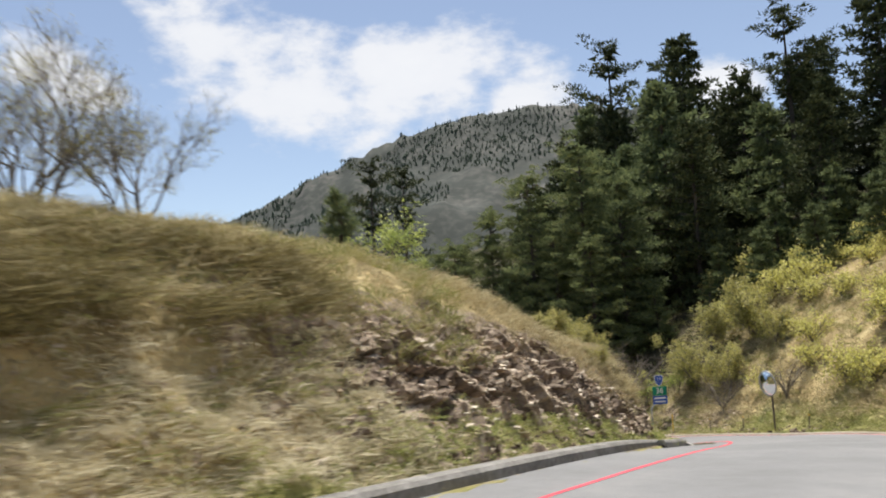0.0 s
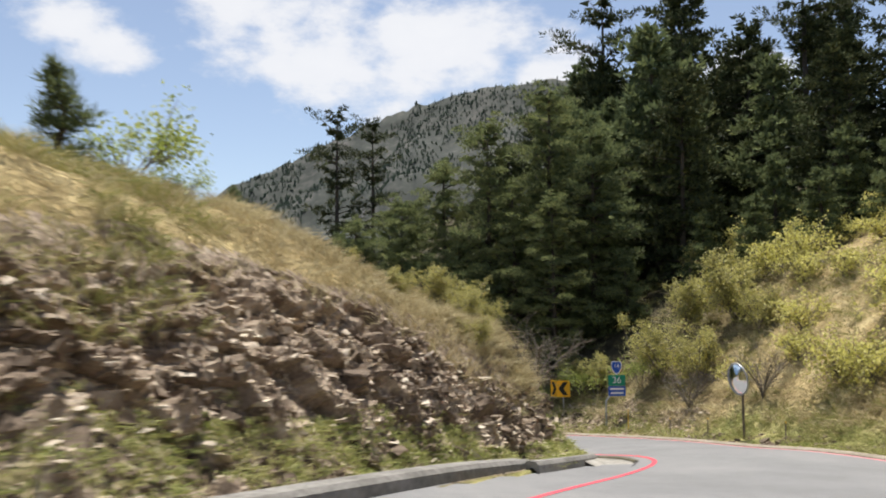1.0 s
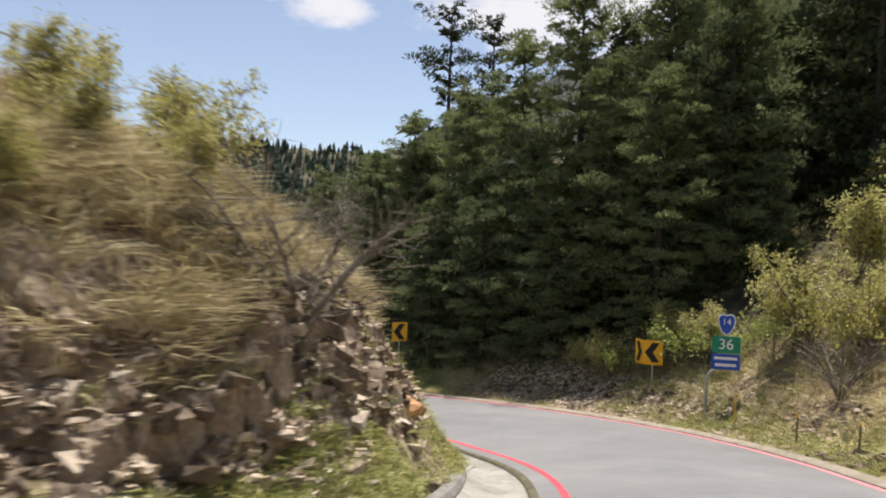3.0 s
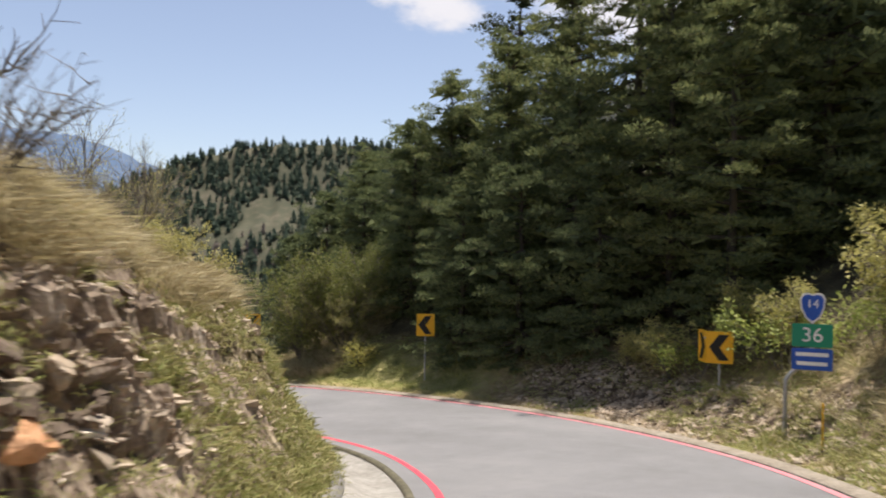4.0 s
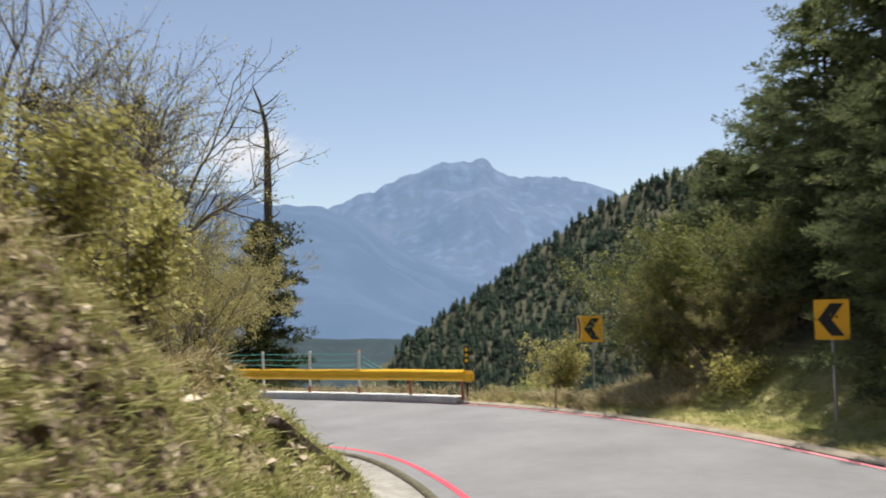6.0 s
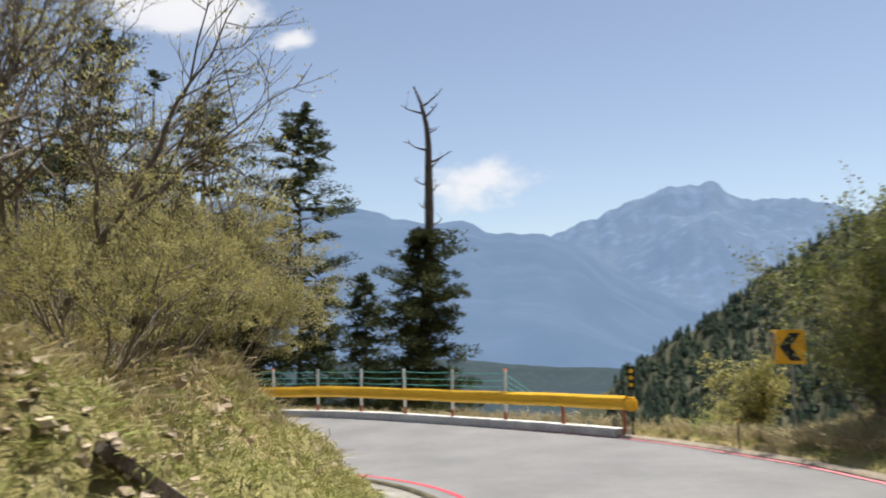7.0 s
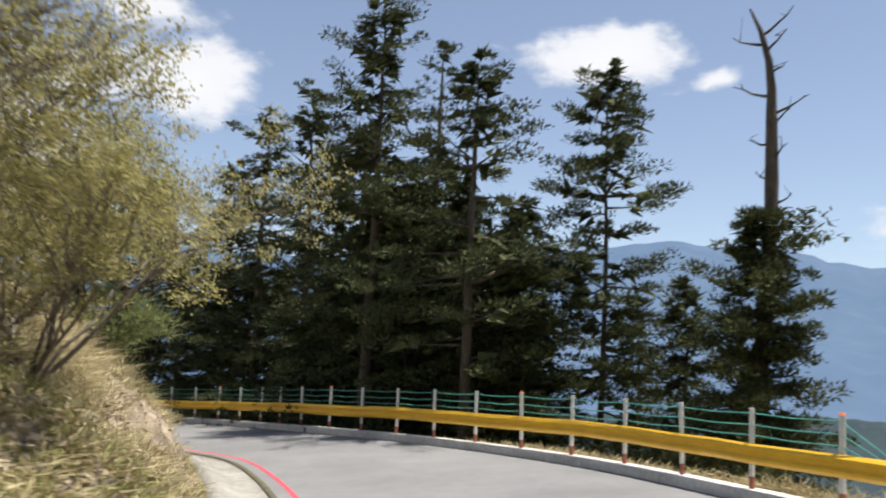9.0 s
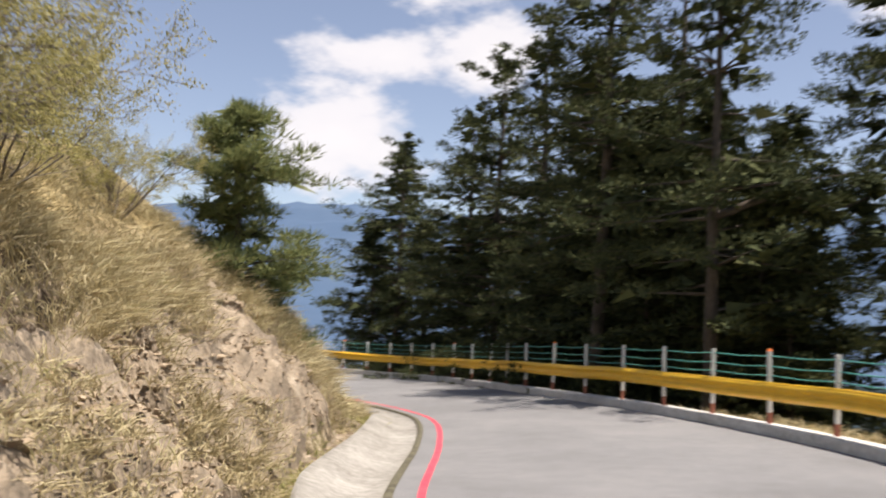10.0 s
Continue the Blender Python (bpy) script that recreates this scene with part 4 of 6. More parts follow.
for kind, x, y, top in [(3, -5.3, 75.2, 29.5), (0, 0.6, 72.6, 27.8), (3, 8.2, 73.4, 29.8), (3, -27.3, 76.2, 22.6), (3, -24.9, 78, 22), (0, 14, 72, 29), (3, 19, 70, 30), (5, -13.6, 57.0, 12.2), (5, -11.2, 57.4, 14), (5, -8.6, 57.0, 16), (6, -16.3, 58.0, 10.2), (6, -18.0, 59.4, 8.4), (5, -14, 60.5, 12.6), (5, -5.6, 57.8, 17.5), (6, -9.9, 55.7, 9.5), (6, -12.4, 55.8, 8.6), (5, -7.0, 56.0, 12.5), (6, -15.2, 56.8, 7.6), (6, -4.4, 57.0, 9.5), (6, -18.4, 57.4, 9.8), (5, -16.6, 57.6, 11.3), (6, -20.2, 58.6, 6.6), (5, -15.4, 59.5, 12), (6, -11.2, 54.5, 7.4), (6, -13.8, 54.9, 6.8), (6, -8.6, 54.7, 7.8), (5, -25.3, 61.6, 9.6), (6, -26.6, 60.2, 7.4), (6, -23.4, 59.6, 8.6), (1, -24.2, 63.5, 10), (6, -28, 59.4, 5.4), (5, -22, 61.6, 10.2), (0, -28.4, 63, 7), (2, -20, 62.5, 11)]:
    tree_at(kind, x, y, top)
spots = []
for _ in range(4000):
    x, y = RNG.uniform(-30, 42), RNG.uniform(54, 98)
    u, t, w, _, _ = road_coords(np.array([x]), np.array([y]))
    d = t[0] - w[0]
    edge = np.interp(x, [-30, -20, -16, -5, -1, 3, 20], [22, 15, 6, 4.2, 8, 15.5, 22])
    if d < edge or d > 44 or x < -16.5 or (x < -9 and y > 66):
        continue
    gap = 2.6 + 0.07 * d
    if all((x - a) ** 2 + (y - b) ** 2 > gap**2 for a, b in spots):
        spots.append((x, y))
for x, y in spots[:160]:
    z = float(ground_z(np.array([x]), np.array([y]))[0])
    front = y < 60 + max(0, x + 2) * 0.4
    tall = RNG.uniform(7, 11.5) if front else RNG.uniform(9.5, 14.5)
    # shortened so that the outline fits the camera's view
    tall = min(tall, view_limit(x, y) - z)
    if tall < 3.5:
        continue
    tree_at(int(RNG.choice([5, 6, 6]) if front and y < 60 and -8 < x < 8 else RNG.choice([0, 1, 2, 0, 1])), x, y, z + tall)
for x, y, h in [(4.4, 58.4, 3.6), (7.5, 58, 3.8), (10.5, 57.6, 4.2), (2.0, 57.6, 3.6), (13, 58, 4.4), (-1.5, 56.8, 3.4), (16, 57.5, 4.5), (8.8, 60.5, 5), (5.6, 61, 5), (12.4, 61.6, 5.5)]:
    tree_at(4, x, y, float(ground_z(np.array([x]), np.array([y]))[0]) + h)

# trees beyond the guardrail
for seed, x, y, top, lab, sh in [
    (71, -38.2, 37.2, 11.1, "broad old fir with heavy forked limbs beyond the guardrail", dict(spread=4.3, base=0.3, layers=18, per=6, tufts=7, ragged=0.55, fork=True, needle=0.15, width=0.066, pad_r=0.38, pad=40, taper=0.52, open_crown=0.1)),
    (72, -40.2, 32.4, 14.6, "tallest dark fir beyond the guardrail", dict(spread=4.4, base=0.3, layers=21, per=6, tufts=7, ragged=0.6, needle=0.15, width=0.066, pad_r=0.38, pad=40, taper=0.52, open_crown=0.08)),
    (73, -41.4, 34.2, 13.4, "thin sparse fir top among taller trees", dict(spread=1.7, base=0.10, layers=24, per=4, tufts=4, ragged=0.7, needle=0.15, width=0.066, pad_r=0.38, pad=40, taper=0.52, open_crown=0.2)),
    (74, -42.1, 40.4, 11.6, "slender fir with tiered open boughs", dict(spread=4.1, base=0.03, layers=23, per=7, tufts=8, trunk_r=0.13, ragged=0.5, needle=0.15, width=0.066, pad_r=0.38, pad=40, taper=0.52, open_crown=0.05)),
    (75, -45.8, 23.0, 12.6, "dense dark fir standing by the curve", dict(spread=4.8, base=0.08, layers=20, per=7, tufts=6, ragged=0.5, needle=0.15, width=0.066, pad_r=0.38, pad=40, taper=0.52)),
    (76, -44.2, 29.4, 11.2, "dense dark fir in the roadside stand", dict(spread=4.4, base=0.1, layers=22, per=7, tufts=5, ragged=0.5, needle=0.15, width=0.066, pad_r=0.38, pad=40, taper=0.52)),
    (77, -44.6, 26.6, 12.9, "broad bushy fir in the roadside stand", dict(spread=4.6, base=0.08, layers=22, per=7, tufts=5, ragged=0.45, needle=0.15, width=0.066, pad_r=0.38, pad=40, taper=0.52)),
    (78, -46.8, 20.0, 10.6, "dark fir on the outside of the bend", dict(spread=4.3, base=0.05, layers=20, per=7, tufts=5, ragged=0.5, needle=0.15, width=0.066, pad_r=0.38, pad=40, taper=0.52)),
    (79, -49.6, 12.2, 10.4, "dark fir far round the bend", dict(spread=3.8, base=0.03, layers=22, per=7, tufts=5, ragged=0.5, needle=0.15, width=0.066, pad_r=0.38, pad=40, taper=0.52)),
    (80, -48.0, 25.6, 10.6, "dark fir leaning over the rail", dict(spread=4.3, base=0.05, layers=20, per=7, tufts=5, ragged=0.5, needle=0.15, width=0.066, pad_r=0.38, pad=40, taper=0.52)),
    (89, -46.9, 15.4, 9.7, "wide dark fir where the rail leaves sight", dict(spread=4.6, base=0.05, layers=20, per=7, tufts=5, ragged=0.5, needle=0.15, width=0.066, pad_r=0.38, pad=40, taper=0.52)),
    (81, -27.6, 32.6, 5.2, "young green pine at the inner side of the bend", dict(spread=2.2, base=0.02, layers=18, per=6, tufts=8, ragged=0.6, needle=0.2, width=0.032, pad_r=0.25, pad=40)),
    (82, -41.0, 43.4, 4.0, "low fir at the foot of the dead tree", dict(spread=2.3, base=0.01, layers=18, per=7, tufts=5, ragged=0.4, needle=0.15, width=0.066, pad_r=0.38, pad=40, taper=0.52)),
    (84, -44.6, 36.8, 5.6, "low dark fir on the valley side", dict(spread=2.6, base=0.02, layers=18, per=7, tufts=5, ragged=0.45, needle=0.15, width=0.066, pad_r=0.38, pad=40, taper=0.52)),
    (85, -45.0, 33.0, 9.5, "dark fir behind the roadside stand", dict(spread=3.0, base=0.02, layers=20, per=7, tufts=5, ragged=0.45, needle=0.15, width=0.066, pad_r=0.38, pad=40, taper=0.52)),
    (86, -41.0, 35.6, 8.0, "bushy fir close behind the rail", dict(spread=2.6, base=0.02, layers=18, per=7, tufts=5, ragged=0.45, needle=0.15, width=0.066, pad_r=0.38, pad=40, taper=0.52)),
    (87, -47.0, 30.0, 8.0, "dark fir down the valley slope", dict(spread=3.0, base=0.02, layers=20, per=7, tufts=5, ragged=0.45, needle=0.15, width=0.066, pad_r=0.38, pad=40, taper=0.52)),
    (88, -45.6, 40.6, 3.2, "small fir down the valley slope", dict(spread=2.2, base=0.02, layers=16, per=7, tufts=5, ragged=0.45, needle=0.15, width=0.066, pad_r=0.38, pad=40, taper=0.52)),
    (83, -40.6, 37.8, 7.0, "low dark fir below the roadside", dict(spread=2.9, base=0.02, layers=18, per=7, tufts=5, ragged=0.45, needle=0.15, width=0.066, pad_r=0.38, pad=40, taper=0.52)),
]:
    z = float(ground_z(np.array([x]), np.array([y]))[0])
    ob = conifer(seed, lab, leaf=NEEDLE if seed == 81 else NEEDLE_DARK, height=top - z + 0.3, **sh)
    ob["group"] = "conifers beyond the guardrail"
    stand(ob, x, y, 0.3)

for x, y, top in [(-42.3, 30.8, 8.0), (-44.4, 27.8, 5.5), (-45.6, 25.0, 5.5), (-42.0, 33.4, 8.2), (-41.0, 36.6, 4.6), (-46.6, 21.6, 6), (-47.6, 18.6, 6), (-47.4, 16.6, 6), (-47.2, 13.2, 6), (-40.8, 33.8, 4.2), (-41.9, 31.8, 4.6), (-43.5, 29.2, 4.8), (-39.9, 38.6, 3.4), (-40.4, 37.4, 6.2), (-41.4, 35.0, 7.4), (-42.3, 32.6, 8.4)]:
    tree_at(7, x, y, top)

# dead tree with living lower boughs
def dead_tree(x, y, top):
    z = float(ground_z(np.array([x]), np.array([y]))[0])
    h = top - z
    rng = np.random.default_rng(5)
    zz = np.linspace(0, h, 20)
    spine = np.column_stack([0.05 * np.sin(zz * 0.9) - 0.012 * zz, 0.06 * np.sin(zz * 0.7 + 1) + 0.045 * zz, zz])
    spine[-3:, 1] -= np.array([0.1, 0.35, 0.7])
    spine[-1, 2] -= 0.15
    wood = [tube(spine, np.concatenate([np.linspace(0.33, 0.13, 17) * rng.uniform(0.9, 1.12, 17), [0.1, 0.07, 0.03]]), 9)]
    for q, th, ln, up in [(0.94, 1.3, 0.9, 0.5), (0.92, 4.4, 0.8, 0.2), (0.91, 1.7, 0.5, 0.8), (0.83, 4.9, 0.9, 0.1), (0.8, 1.5, 0.75, 0.35), (0.78, 1.9, 0.5, 0.9), (0.75, 4.6, 0.6, 0.05), (0.72, 1.2, 0.6, 0.3), (0.87, 1.8, 0.4, 0.2), (0.68, 5.0, 0.5, 0.1), (0.65, 1.6, 0.45, 0.3)]:
        a = np.array([np.interp(q * h, zz, spine[:, m]) for m in range(3)])
        d = np.array([np.cos(th), np.sin(th), up])
        s = np.linspace(0, 1, 5)[:, None]
        pts = a + d * ln * s + np.array([0, 0, 0.3 * ln]) * s**2 + np.cumsum(rng.normal(0, 0.03, (5, 3)), 0)
        wood.append(tube(pts, np.linspace(0.05, 0.012, 5), 5))
        e = pts[3]
        wood.append(tube(np.stack([e, e + rng.normal(0, 0.12, 3) + (0, 0, 0.12), e + rng.normal(0, 0.15, 3) + (0, 0, 0.3)]), np.array([0.02, 0.014, 0.006]), 4))
    _, green = conifer_parts(91, height=h * 0.62, spread=2.6, base=0.02, layers=26, per=9, tufts=8, ragged=0.4, needle=0.15, width=0.066, pad_r=0.36, pad=38, taper=0.6)
    tuft = np.array([[0.0, 1.15, h * 0.615]]) + rng.normal(0, 1, (160, 3)) * (0.2, 0.35, 0.16)
    tuft2 = np.array([[0.0, 1.75, h * 0.585]]) + rng.normal(0, 1, (60, 3)) * (0.15, 0.25, 0.06)
    cs = np.concatenate([tuft, tuft2])
    extra = sprays(cs, rng.normal(0, 1, cs.shape), 0.25, 0.09, rng)
    root = new("dead_tree")
    part("trunk", mesh_of("trunk", *join(wood), [DARK_BARK], smooth=True), None, root, "bare grey broken trunk with stubs")
    part("crown", mesh_of("crown", *join([green, extra]), [NEEDLE_DARK]), None, root, "dark living lower boughs")
    tagged(root, "half-dead fir with a bare broken top beyond the rail", "tree")
    stand(root, x, y, 0.3)


dead_tree(-38.2, 45.48, 12.3)


# far conifers on the mountain and the spur: too many to count
def far_woods(name, source, count, size, seed, mat, label, keep, low):
    rng = np.random.default_rng(seed)
    me = source.data
    co = np.empty(len(me.vertices) * 3)
    me.vertices.foreach_get("co", co)
    co = co.reshape(-1, 3)
    quads = np.empty(len(me.polygons) * 4, np.int32)
    me.loops.foreach_get("vertex_index", quads)
    quads = quads.reshape(-1, 4)
    area = np.linalg.norm(np.cross(co[quads[:, 1]] - co[quads[:, 0]], co[quads[:, 3]] - co[quads[:, 0]]), axis=1)
    ok = co[quads[:, 0], 2] > low
    pick = rng.choice(len(quads), count * 3, p=area * ok / (area * ok).sum())
    a, b = rng.random((2, count * 3, 1))
    q = co[quads[pick]]
    p = q[:, 0] * (1 - a) * (1 - b) + q[:, 1] * a * (1 - b) + q[:, 2] * a * b + q[:, 3] * (1 - a) * b
    p = p[keep(p)][:count]
    n = len(p)
    h = size * rng.uniform(0.55, 1.35, n)
    vs, fs = [], []
    tiers = 3
    for t in range(tiers):
        ang = np.linspace(0, 2 * np.pi, 6)[:-1]
        r = h * (0.24, 0.25, 0.17)[t]
        z0, z1 = h * (0.08 + 0.24 * t), h * (0.5 + 0.27 * t)
        wob = rng.uniform(0.6, 1.3, (n, 5))
        ring = np.stack([p[:, :1] + r[:, None] * np.cos(ang) * wob, p[:, 1:2] + r[:, None] * np.sin(ang) * wob, p[:, 2:] + z0[:, None] + 0 * wob], -1)
        tip = np.stack([p[:, 0], p[:, 1], p[:, 2] + np.minimum(z1, h)], -1)[:, None]
        vs.append(np.concatenate([ring, tip], 1).reshape(-1, 3))
        base = (np.arange(n) * 6)[:, None, None] + t * n * 6
        k = np.arange(5)
        fs.append((np.stack([k, (k + 1) % 5, np.full(5, 5)], -1)[None] + base).reshape(-1, 3))
    ob = new(name, mesh_of(name, np.concatenate(vs), np.concatenate(fs), [mat]))
    return tagged(ob, label, "woods", kind="stuff")


FAR_NEEDLE = material("far_needles", [(0.025, 0.042, 0.028), (0.045, 0.068, 0.04), (0.075, 0.1, 0.055)], 0.08, 0.8, 0, island=0.5)
spur_ob, mount_ob = bpy.data.objects["wooded_spur"], bpy.data.objects["backdrop_mountain"]
far_woods("spur_woods", spur_ob, 9500, 2.9, 3, FAR_NEEDLE, "dense dark conifers covering the spur", lambda p: (fbm(p[:, 0], p[:, 1], 45, 3, 77) > -0.28) & (np.hypot(p[:, 0] + 176, p[:, 1] - 146) + 14 * fbm(p[:, 0], p[:, 1], 10, 3, 5) > 9), -30)
BARE_BROWN = material("bare_brown_crowns", [(0.07, 0.055, 0.045), (0.14, 0.11, 0.09), (0.24, 0.2, 0.165)], 0.3, 0.9, 0, island=0.6)
far_woods("bare_woods", spur_ob, 420, 2.6, 6, BARE_BROWN, "leafless brown trees round the scree scar", lambda p: np.hypot(p[:, 0] + 176, p[:, 1] - 146) < 26, -30)
far_woods("mountain_woods", mount_ob, 12500, 1.7, 4, FAR_NEEDLE, "scattered pines on the rocky mountainside", lambda p: (fbm(p[:, 0], p[:, 1], 60, 3, 52) + (p[:, 2] - 62) * 0.006 + (p[:, 0] + 150) * 0.002 > 0.22) & (p[:, 0] < 10), 10)


# ---------- rock faces ----------
def rock_material(name, cols):
    """Broken slate: each block has a tone of its own, with soil and lichen in finer noise."""
    m = material(name, cols, 3.0, 0.9, 0.7, 14)
    nt = m.node_tree
    ramp = nt.nodes[m["ramp"]]
    own = nt.nodes.new("ShaderNodeAttribute")
    own.attribute_name = "tone"
    was = ramp.inputs[0].links[0].from_socket
    mixed = nt.nodes.new("ShaderNodeMath")
    mixed.operation = "MULTIPLY_ADD"
    mixed.inputs[1].default_value = 0.45
    nt.links.new(was, mixed.inputs[0])
    scaled = nt.nodes.new("ShaderNodeMath")
    scaled.operation = "MULTIPLY"
    scaled.inputs[1].default_value = 0.6
    nt.links.new(own.outputs["Fac"], scaled.inputs[0])
    nt.links.new(scaled.outputs[0], mixed.inputs[2])
    nt.links.new(mixed.outputs[0], ramp.inputs[0])
    return m


ROCK_BROWN = rock_material("brown_slate_face", [(0.05, 0.037, 0.027), (0.14, 0.102, 0.073), (0.31, 0.245, 0.18), (0.58, 0.51, 0.41)])
ROCK_OCHRE = rock_material("ochre_shale_face", [(0.075, 0.06, 0.043), (0.17, 0.138, 0.1), (0.28, 0.225, 0.16), (0.44, 0.385, 0.3)])


def rock_face(u0, u1, d0, d1, gap, mat, label):
    fine = np.linspace(u0, u1, 400)
    run = np.concatenate([[0], np.cumsum(np.linalg.norm(np.diff(spline(LEFT, fine), axis=0), axis=1))])
    us = np.interp(np.arange(0, run[-1], gap), run, fine)
    ds = np.arange(d0, d1, gap * 0.75)
    uu, dd = np.meshgrid(us, ds, indexing="ij")
    p, tone = on_bank(uu.ravel(), dd.ravel())
    z = p[:, 2].reshape(uu.shape)
    z = z - 0.25 * (1 - step(0, 0.2, dd - d0) * step(0, 0.2, d1 - dd) * step(0, 0.1, uu - u0) * step(0, 0.1, u1 - uu))
    i = np.arange(uu.size).reshape(uu.shape)
    f = np.stack([i[:-1, :-1], i[:-1, 1:], i[1:, 1:], i[1:, :-1]], -1).reshape(-1, 4)
    me = mesh_of("rock_face", np.column_stack([p[:, :2], z.ravel()]), f, [mat])
    me.attributes.new("tone", "FLOAT", "POINT").data.foreach_set("value", tone.astype(np.float32))
    tagged(new("rock_face", me), label, "rock face", kind="structure")


# ---------- grass, stones ----------
def along(u, off):
    """Points off metres left of the red line (negative: beyond the right edge by that much) at stations u."""
    l, r = spline(LEFT, u), spline(RIGHT, u)
    a = r - l
    w = np.linalg.norm(a, axis=1)[:, None]
    a = a / w
    return np.where((off > 0)[:, None], l - a * off[:, None], r - a * off[:, None])


def on_bank(u, off):
    """Points on the bank or verge, standing out with the broken rock, and the tone of their blocks."""
    p = along(u, off)
    out, tone = ledges(u, off, np.maximum(rock_zone(u, off), 0.02))
    out = np.where(off > 0, out * (rock_zone(u, off) > 0.02), 0)
    q = np.where((off > 0)[:, None], along(u, np.maximum(off - out, 0.01)), p)
    return np.column_stack([q, ground_z(p[:, 0], p[:, 1]) + 0.35 * out]), tone


rock_face(2.3, 9.5, 1.3, 5.0, 0.055, ROCK_BROWN, "broken brown slate face of the cut bank")
rock_face(13.4, 21.45, 1.4, 4.9, 0.075, ROCK_OCHRE, "ochre and grey shale face above the gutter")


def tufts(name, u, off, per, length, spread, lean, mat, label, seed, wide=0.009):
    rng = np.random.default_rng(seed)
    p = along(u, off)
    z = ground_z(p[:, 0], p[:, 1])
    n = len(p)
    length = np.broadcast_to(length, (n,))
    root = np.repeat(np.column_stack([p, z - 0.03]), per, 0) + np.column_stack([rng.normal(0, spread, (n * per, 2)), np.zeros(n * per)])
    ln = np.repeat(length, per) * rng.uniform(0.45, 1.25, n * per)
    bias = np.repeat(rng.normal(0, lean, (n, 2)), per, 0)
    d = np.column_stack([bias + rng.normal(0, lean * 1.1, (n * per, 2)), np.ones(n * per)])
    d /= np.linalg.norm(d, axis=1)[:, None]
    side = np.cross(d, rng.normal(0, 1, d.shape))
    side /= np.linalg.norm(side, axis=1)[:, None]
    w = wide * rng.uniform(0.6, 1.4, (n * per, 1))
    bent = root + d * ln[:, None] * 0.6
    tip = bent + (d + np.column_stack([bias * 1.3, np.full(n * per, -0.45)])) * ln[:, None] * 0.45
    v = np.stack([root, bent + side * w, bent - side * w, tip], 1).reshape(-1, 3)
    i = (np.arange(n * per) * 4)[:, None]
    f = np.concatenate([i + np.array([0, 1, 2]), i + np.array([2, 1, 3])])
    return tagged(new(name, mesh_of(name, v, f, [mat])), label, "grass", kind="stuff")


def scatter(n, u0, u1, d0, d1, seed, power=1.0, thin=0.0, gap=2.0):
    rng = np.random.default_rng(seed)
    u = rng.uniform(u0, u1, n)
    d = d0 + (d1 - d0) * rng.random(n) ** power
    p = along(u, d)
    m = fbm(p[:, 0], p[:, 1], gap, 3, seed + 60) > thin
    return u[m], d[m]


u, d = scatter(8600, 0.6, 21, 2.9, 10, 101, 1.5, -0.45)
m = ~((u > 14.2) & (u < 20.5) & (d < 4.3))
m &= ((u > 3.4) | (d > 3.6 + 0.8 * fbm(u, d, 0.8, 2, 6))) & ((u < 2.6) | (u > 10) | (d > rock_top(u) - 0.3 + 0.25 * fbm(u * 4, d, 0.8, 2, 7)))
u, d = u[m], d[m]
tufts("dry_grass", u, d, 15, np.interp(d, [2.6, 4, 11], [0.22, 0.36, 0.45]), 0.09, 0.42, STRAW, "tall dry straw-coloured grass on the bank", 1, 0.007)
u, d = scatter(5200, 0.3, 2.75, 2.0, 4.1, 113, 1.0, -0.4, 1.0)
tufts("flattened_straw", u, d, 15, 0.22, 0.12, 0.6, PALE_STRAW, "pale flattened straw over stones at the bank's foot", 13, 0.007)
u, d = scatter(3000, 0.3, 2.9, 4.05, 5.4, 114, 1.0, -0.35, 1.6)
tufts("old_hay", u, d, 18, 0.55, 0.12, 0.6, HAY, "dark matted old hay hanging over the bank", 14, 0.008)
u, d = scatter(10000, 0.4, 24, 1.35, 3.0, 102, 1.6, -0.3)
m = ~((u > 13.9) & (u < 20.5) & (d > 2.0)) & ((u > 5) | (d > 1.93))
u, d = u[m], d[m]
m = u < 9
tufts("yellowed_grass", u[~m], d[~m], 10, 0.13, 0.07, 0.5, GRASS, "short yellowed grass below the outcrop", 16, 0.006)
u, d = u[m], d[m]
tufts("green_grass", u, d, 10, 0.13, 0.07, 0.5, TOE_GRASS, "short green and yellowed grass at the bank's foot", 2, 0.006)
u, d = scatter(12000, 1.6, 7.5, 1.2, 2.8, 111, 0.9, -0.5, 1.0)
m = ((u > 5) & (d < 2.5)) | ((u <= 5) & (d > 1.93))
u, d = u[m], d[m]
tufts("toe_grass", u, d, 12, 0.11, 0.08, 0.7, TOE_GRASS, "fresh green grass at the foot of the cut bank", 11, 0.006)
u, d = scatter(2000, 0.3, 2.8, 4.2, 6.6, 103, 1.0, -0.5)
tufts("tall_grass", u, d, 15, 0.45, 0.12, 0.6, STRAW, "long drooping grass clumps over the bank", 3, 0.008)
u, d = scatter(5000, 6.6, 10.4, 2.95, 4.8, 118, 1.0, -0.3, 1.0)
tufts("crest_straw", u, d, 13, 0.36, 0.09, 0.6, STRAW, "dusty straw among loose stones on the bank", 18, 0.006)
u, d = scatter(3400, 8.4, 11.0, 1.45, 3.0, 123, 1.0, -0.1, 0.8)
tufts("stony_turf", u, d, 11, 0.13, 0.08, 0.6, GRASS, "thin faded turf between the loose stones", 23, 0.007)
u, d = scatter(3000, 11.0, 14.3, 1.4, 5.6, 120, 1.0, -0.2, 1.2)
tufts("fresh_bank_grass", u, d, 11, 0.12, 0.09, 0.55, TOE_GRASS, "fresh green grass growing through the faded turf", 20, 0.007)
